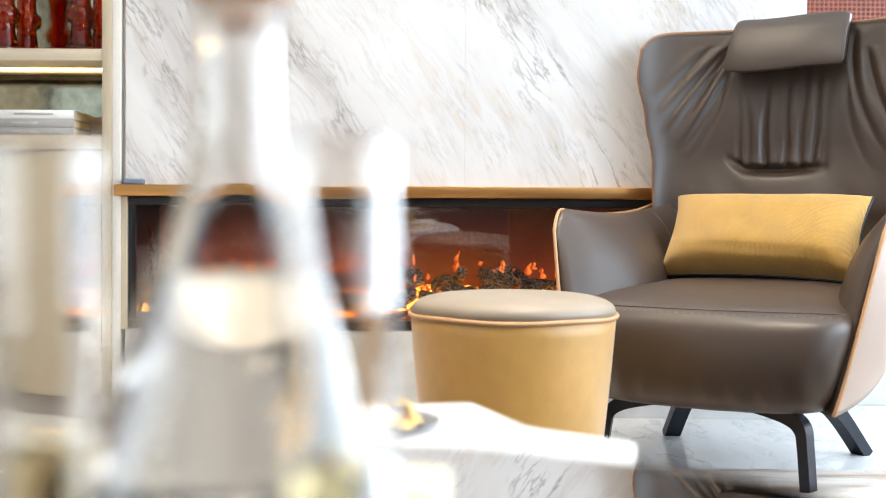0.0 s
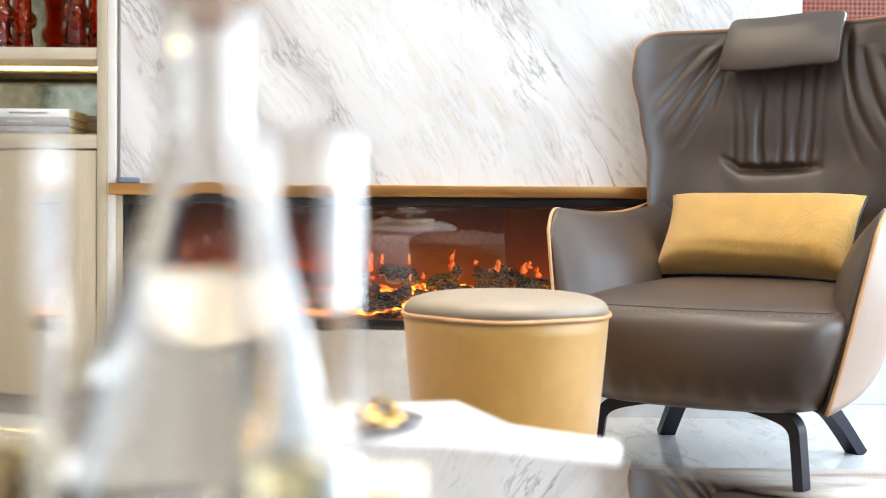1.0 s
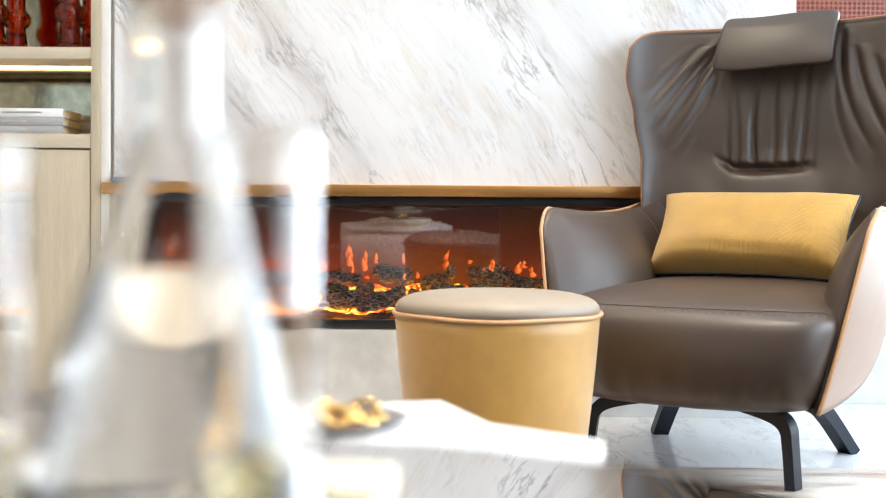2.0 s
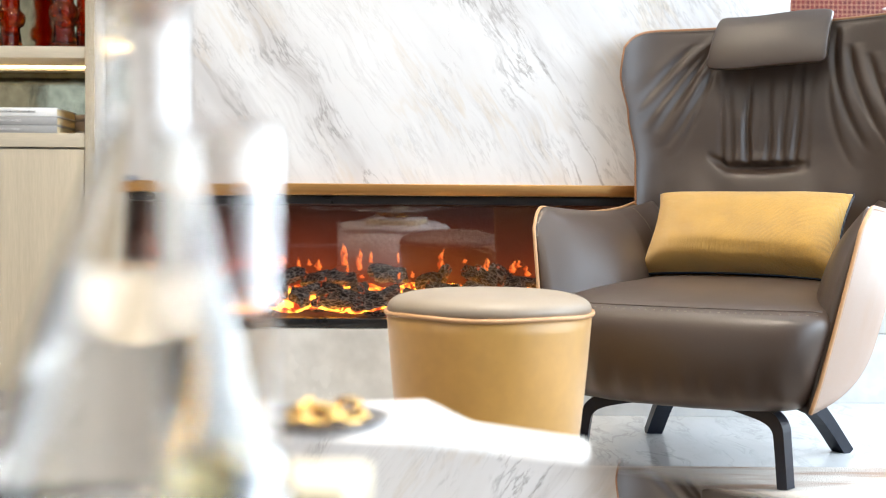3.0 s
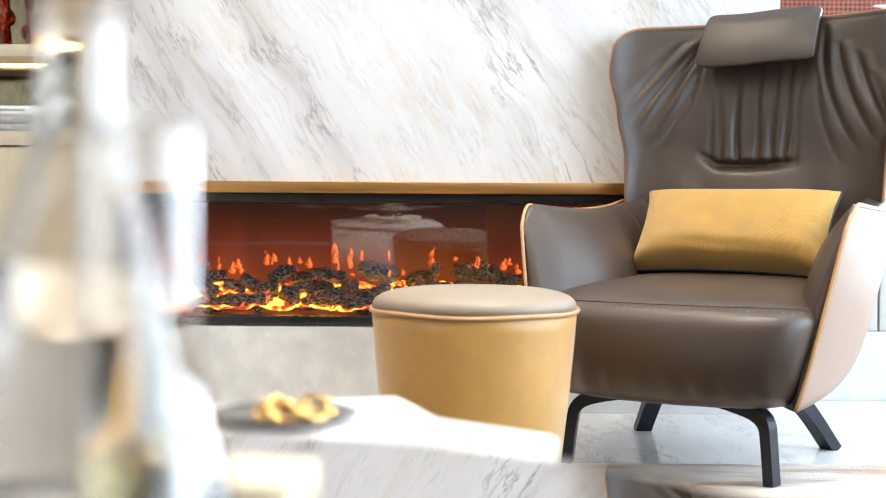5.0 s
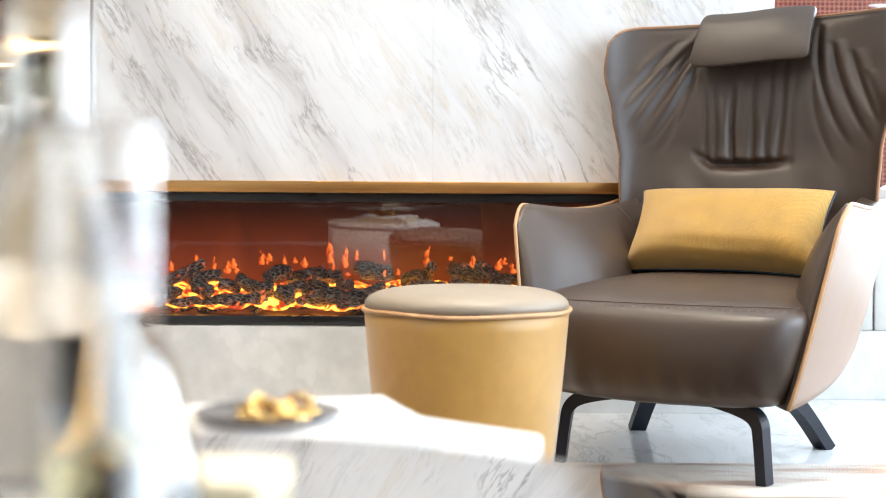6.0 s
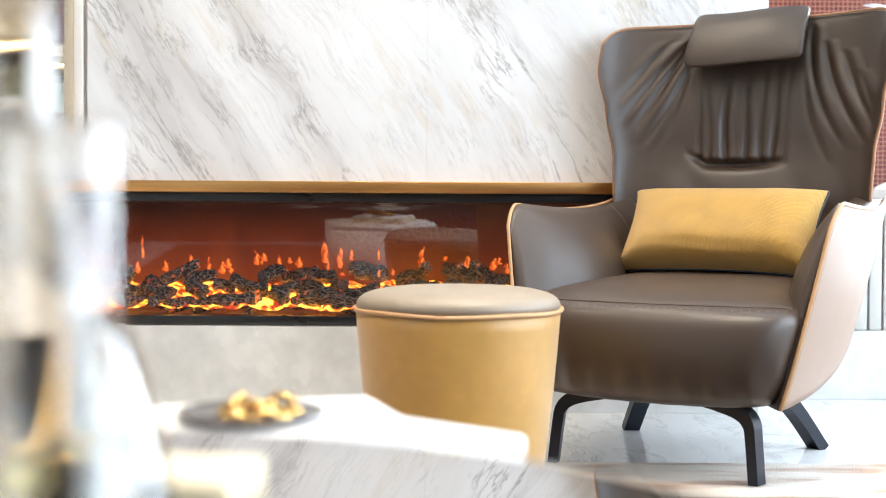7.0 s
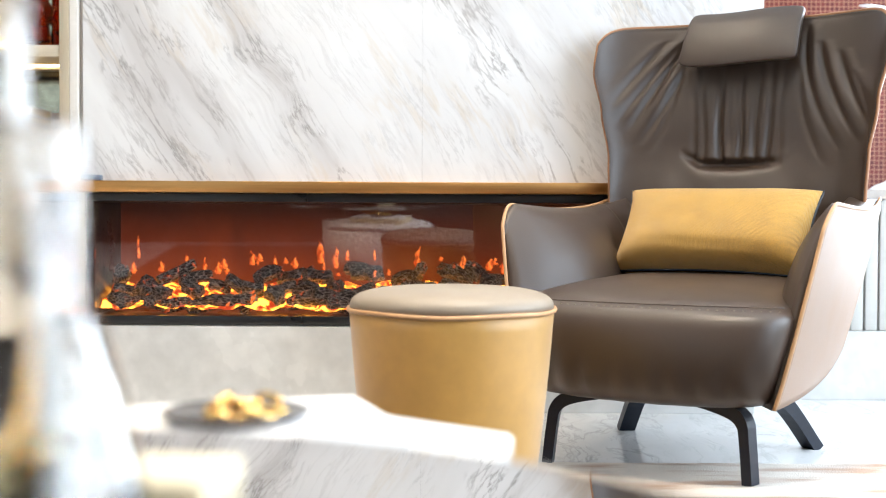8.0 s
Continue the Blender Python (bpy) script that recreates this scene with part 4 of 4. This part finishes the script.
# lumbar pillow on the seat
pil = thing("lumbar_pillow", pose(0.592, 2.885, 0, 0, 0, CHAIR_TURN) @ pose(0.0, 0.235, 0.545, -33, 0.5, 0), "gold ribbed lumbar pillow with dark piping on the armchair", "pillow")
pb = bmesh.new()
N = 44
top, bot = [], []
for j in range(N + 1):
    r1, r2 = [], []
    for i in range(N + 1):
        x, z = -1 + 2 * i / N, -1 + 2 * j / N
        pin = 1 - 0.095 * (1 - x * x) * z * z, 1 - 0.065 * (1 - z * z) * x * x
        X, Z = 0.257 * x * pin[1], 0.128 * z * pin[0]
        d = max(0, (1 - x ** 4) * (1 - z ** 4)) ** 0.5 * 0.088 * (1 - 0.22 * z)
        d += 0.003 * noise.noise((X * 14, Z * 14, 0.5)) * (1 - max(abs(x), abs(z)) ** 6)
        d -= 0.006 * bell(Z, -0.088 - 0.01 * x, 0.012) * bell(x, 0.05, 0.6)
        r1.append(Vector((X, -d, Z))), r2.append(Vector((X, d * 0.8 + 0.001, Z)))
    top.append(r1), bot.append(r2)
cover = part("cover", sheet_bm(top, bot), M_PILLOW, pil)
edge = [p for p in top[0]] + [r[-1] for r in top[1:]] + [p for p in reversed(top[-1][:-1])] + [r[0] for r in reversed(top[1:-1])]
part("piping", tube_bm([p + Vector((0, 0.0035, 0)) for p in edge], 0.0045, 6, True), M_DARK, cover, "dark navy piping")

# ---- stool ----
stool = thing("pouf_stool", pose(0.019, 2.395, 0.0075), "round tapered tan leather stool with grey padded top", "stool")
prof = [(0, 0.004), (0.155, 0.004), (0.163, 0.0), (0.166, 0.006)] + [(0.166 + 0.040 * t ** 0.9 + 0.002 * math.sin(t * 3.1), 0.006 + 0.374 * t) for t in [k / 14 for k in range(1, 15)]] + [(0.2, 0.384), (0, 0.384)]
part("body", lathe_bm(prof, 96), M_TAN, stool, "mustard tan leather body")
prof = [(0, 0.385), (0.198, 0.385), (0.2055, 0.389)] + [(0.2055 * math.cos(a) ** 0.55, 0.391 + 0.040 * math.sin(a) ** 0.8) for a in [math.pi / 2 * k / 16 for k in range(1, 16)]] + [(0, 0.432)]
cushion = part("cushion", lathe_bm(prof, 96), M_LEATHER_TOP, stool, "grey beige padded leather top")
ring = [(0.2075 * math.cos(a), 0.2075 * math.sin(a), 0.3865 - 0.004 * max(0, -math.sin(a)) + 0.0012 * math.sin(5 * a + 0.6)) for a in [2 * math.pi * k / 120 for k in range(120)]]
part("piping", tube_bm(ring, 0.0048, 8, True), M_PIPE_L, cushion, "tan leather piping")

# ---- low hexagonal table with book and gold ornament ----
hexm = pose(-0.208, 1.104, 0, 0, 0, 20)
hexa = thing("hexagonal_side_table", hexm, "white hexagonal block side table under the round table", "side table")


def hex_bm(r, z0, z1, bevel):
    bm = bmesh.new()
    lo = [bm.verts.new((r * math.cos(radians(60 * k)), r * math.sin(radians(60 * k)), z0)) for k in range(6)]
    hi = [bm.verts.new((v.co.x, v.co.y, z1)) for v in lo]
    bm.faces.new(lo), bm.faces.new(hi)
    for k in range(6):
        bm.faces.new((lo[k], lo[(k + 1) % 6], hi[(k + 1) % 6], hi[k]))
    bmesh.ops.bevel(bm, geom=list(bm.edges), offset=bevel, segments=2, affect="EDGES")
    return bm


part("plinth", hex_bm(0.272, 0.0075, 0.03, 0.002), M_TAUPE, hexa)
part("body", hex_bm(0.298, 0.0302, 0.334, 0.002), M_CREAM, hexa)
part("top", hex_bm(0.300, 0.3345, 0.356, 0.003), M_CREAM, hexa)
book(pose(-0.188, 1.120, 0.3562, 0, 0, 18), 0.27, 0.20, 0.030, M_WHITE, "thick white book lying on the hexagonal table")
dish = part("dish", lathe_bm([(0, 0.001), (0.048, 0), (0.058, 0.002), (0.068, 0.008), (0.066, 0.009), (0.056, 0.005), (0, 0.004)], 48), M_DISH)
dish.matrix_world = pose(-0.187, 1.108, 0.3864)
tagged(dish, "shallow smoked bronze dish on the white book", "dish")
orn = thing("gold_chain_ornament", pose(-0.178, 1.105, 0.3905), "polished gold link ornament in the dark dish", "ornament")
for q in range(7):
    a = 2 * math.pi * q / 7
    link = part("link", tube_bm([(0.014 * math.cos(b), 0.009 * math.sin(b), 0) for b in [2 * math.pi * k / 28 for k in range(28)]], 0.0032, 10, True), M_GOLD, orn)
    link.matrix_basis = pose(0.028 * math.cos(a), 0.028 * math.sin(a), 0.005 + 0.004 * (q % 2), 45 * (q % 2) + 10, 10, math.degrees(a) + 90)

# ---- round mirror-polished coffee table ----
table = thing("round_coffee_table", pose(-0.25, 0.42, 0), "round coffee table with mirror-polished dark top", "coffee table")
TZ = 0.415
prof = [(0, TZ - 0.018), (0.472, TZ - 0.018), (0.478, TZ - 0.014), (0.480, TZ - 0.004), (0.477, TZ - 0.001), (0.474, TZ), (0, TZ)]
part("tabletop", lathe_bm(prof, 160), M_TABLE, table, "mirror polished top", False)
part("column", lathe_bm([(0, 0.02), (0.05, 0.02), (0.045, 0.05), (0.045, TZ - 0.03), (0.09, TZ - 0.019), (0, TZ - 0.019)], 40), M_BRONZE, table)
part("foot", lathe_bm([(0, 0.0075), (0.20, 0.0075), (0.202, 0.012), (0.198, 0.018), (0, 0.0195)], 64), M_BRONZE, table)

# carafe with its stopper, and what is in it
car = thing("glass_carafe", pose(-0.220, 0.605, TZ + 0.0005), "clear conical glass carafe with amber stopper, half full of clear spirit", "carafe")
outer = [(0, 0), (0.066, 0), (0.074, 0.004), (0.076, 0.012), (0.073, 0.03), (0.063, 0.07), (0.048, 0.115), (0.033, 0.155), (0.0235, 0.185), (0.020, 0.21), (0.0195, 0.247), (0.021, 0.261), (0.0215, 0.264)]
inner = [(0.0195, 0.2635), (0.0172, 0.248), (0.0172, 0.21), (0.0205, 0.186), (0.030, 0.155), (0.045, 0.115), (0.060, 0.07), (0.070, 0.03), (0.0725, 0.014), (0.062, 0.010), (0, 0.0095)]
bottle = part("bottle", lathe_bm(outer + inner, 72), M_GLASS, car, "", True, True)
part("spirit", lathe_bm([(0, 0.0097), (0.0615, 0.0102), (0.0722, 0.0142), (0.0697, 0.030), (0.0597, 0.070), (0.0447, 0.115), (0.0377, 0.133), (0.0368, 0.135), (0.034, 0.135), (0, 0.135)], 64), M_WATER, car, "clear spirit")
part("stopper", lathe_bm([(0, 0.260), (0.014, 0.260), (0.0165, 0.264), (0.0195, 0.2655), (0.026, 0.271), (0.0305, 0.282), (0.031, 0.294), (0.027, 0.310), (0.016, 0.321), (0, 0.324)], 40), M_CORK, bottle, "amber brown ball stopper")


def tumbler(m, r, h):
    g = thing("highball_glass", m, "tall clear straight highball glass on the mirrored table", "glass", "glasses on the table")
    part("glass", lathe_bm([(0, 0), (r - 0.002, 0), (r, 0.003), (r, 0.006), (r, 0.02), (r + 0.0008, h - 0.02), (r + 0.001, h - 0.002), (r + 0.001, h), (r - 0.0004, h + 0.001), (r - 0.0018, h), (r - 0.0018, h - 0.002), (r - 0.002, h - 0.02), (r - 0.0024, 0.03), (r - 0.0024, 0.016), (r - 0.003, 0.012), (r - 0.006, 0.010), (r - 0.009, 0.010), (0, 0.010)], 64), M_GLASS, g, "", True, True)
    part("drink", lathe_bm([(0, 0.0102), (r - 0.006, 0.0102), (r - 0.0026, 0.0145), (r - 0.0025, 0.030), (r - 0.0025, 0.064), (r - 0.0027, 0.066), (r - 0.004, 0.066), (0, 0.066)], 48), M_LIQUID, g, "golden spirit")
    return g


tumbler(pose(-0.161, 0.490, TZ + 0.0005), 0.0215, 0.19)
tumbler(pose(-0.283, 0.515, TZ + 0.0005), 0.0215, 0.19)
nap = thing("napkin", pose(-0.166, 0.690, TZ + 0.0005, 0, 0, -6), "folded cream linen napkin on the round table", "napkin")
for q in range(3):
    part("fold", box_bm(0.095 - 0.001 * q, 0.075, 0.0048, (0.0005 * q, 0, 0.0025 + q * 0.005), 0.002, 2), M_LINEN, nap)

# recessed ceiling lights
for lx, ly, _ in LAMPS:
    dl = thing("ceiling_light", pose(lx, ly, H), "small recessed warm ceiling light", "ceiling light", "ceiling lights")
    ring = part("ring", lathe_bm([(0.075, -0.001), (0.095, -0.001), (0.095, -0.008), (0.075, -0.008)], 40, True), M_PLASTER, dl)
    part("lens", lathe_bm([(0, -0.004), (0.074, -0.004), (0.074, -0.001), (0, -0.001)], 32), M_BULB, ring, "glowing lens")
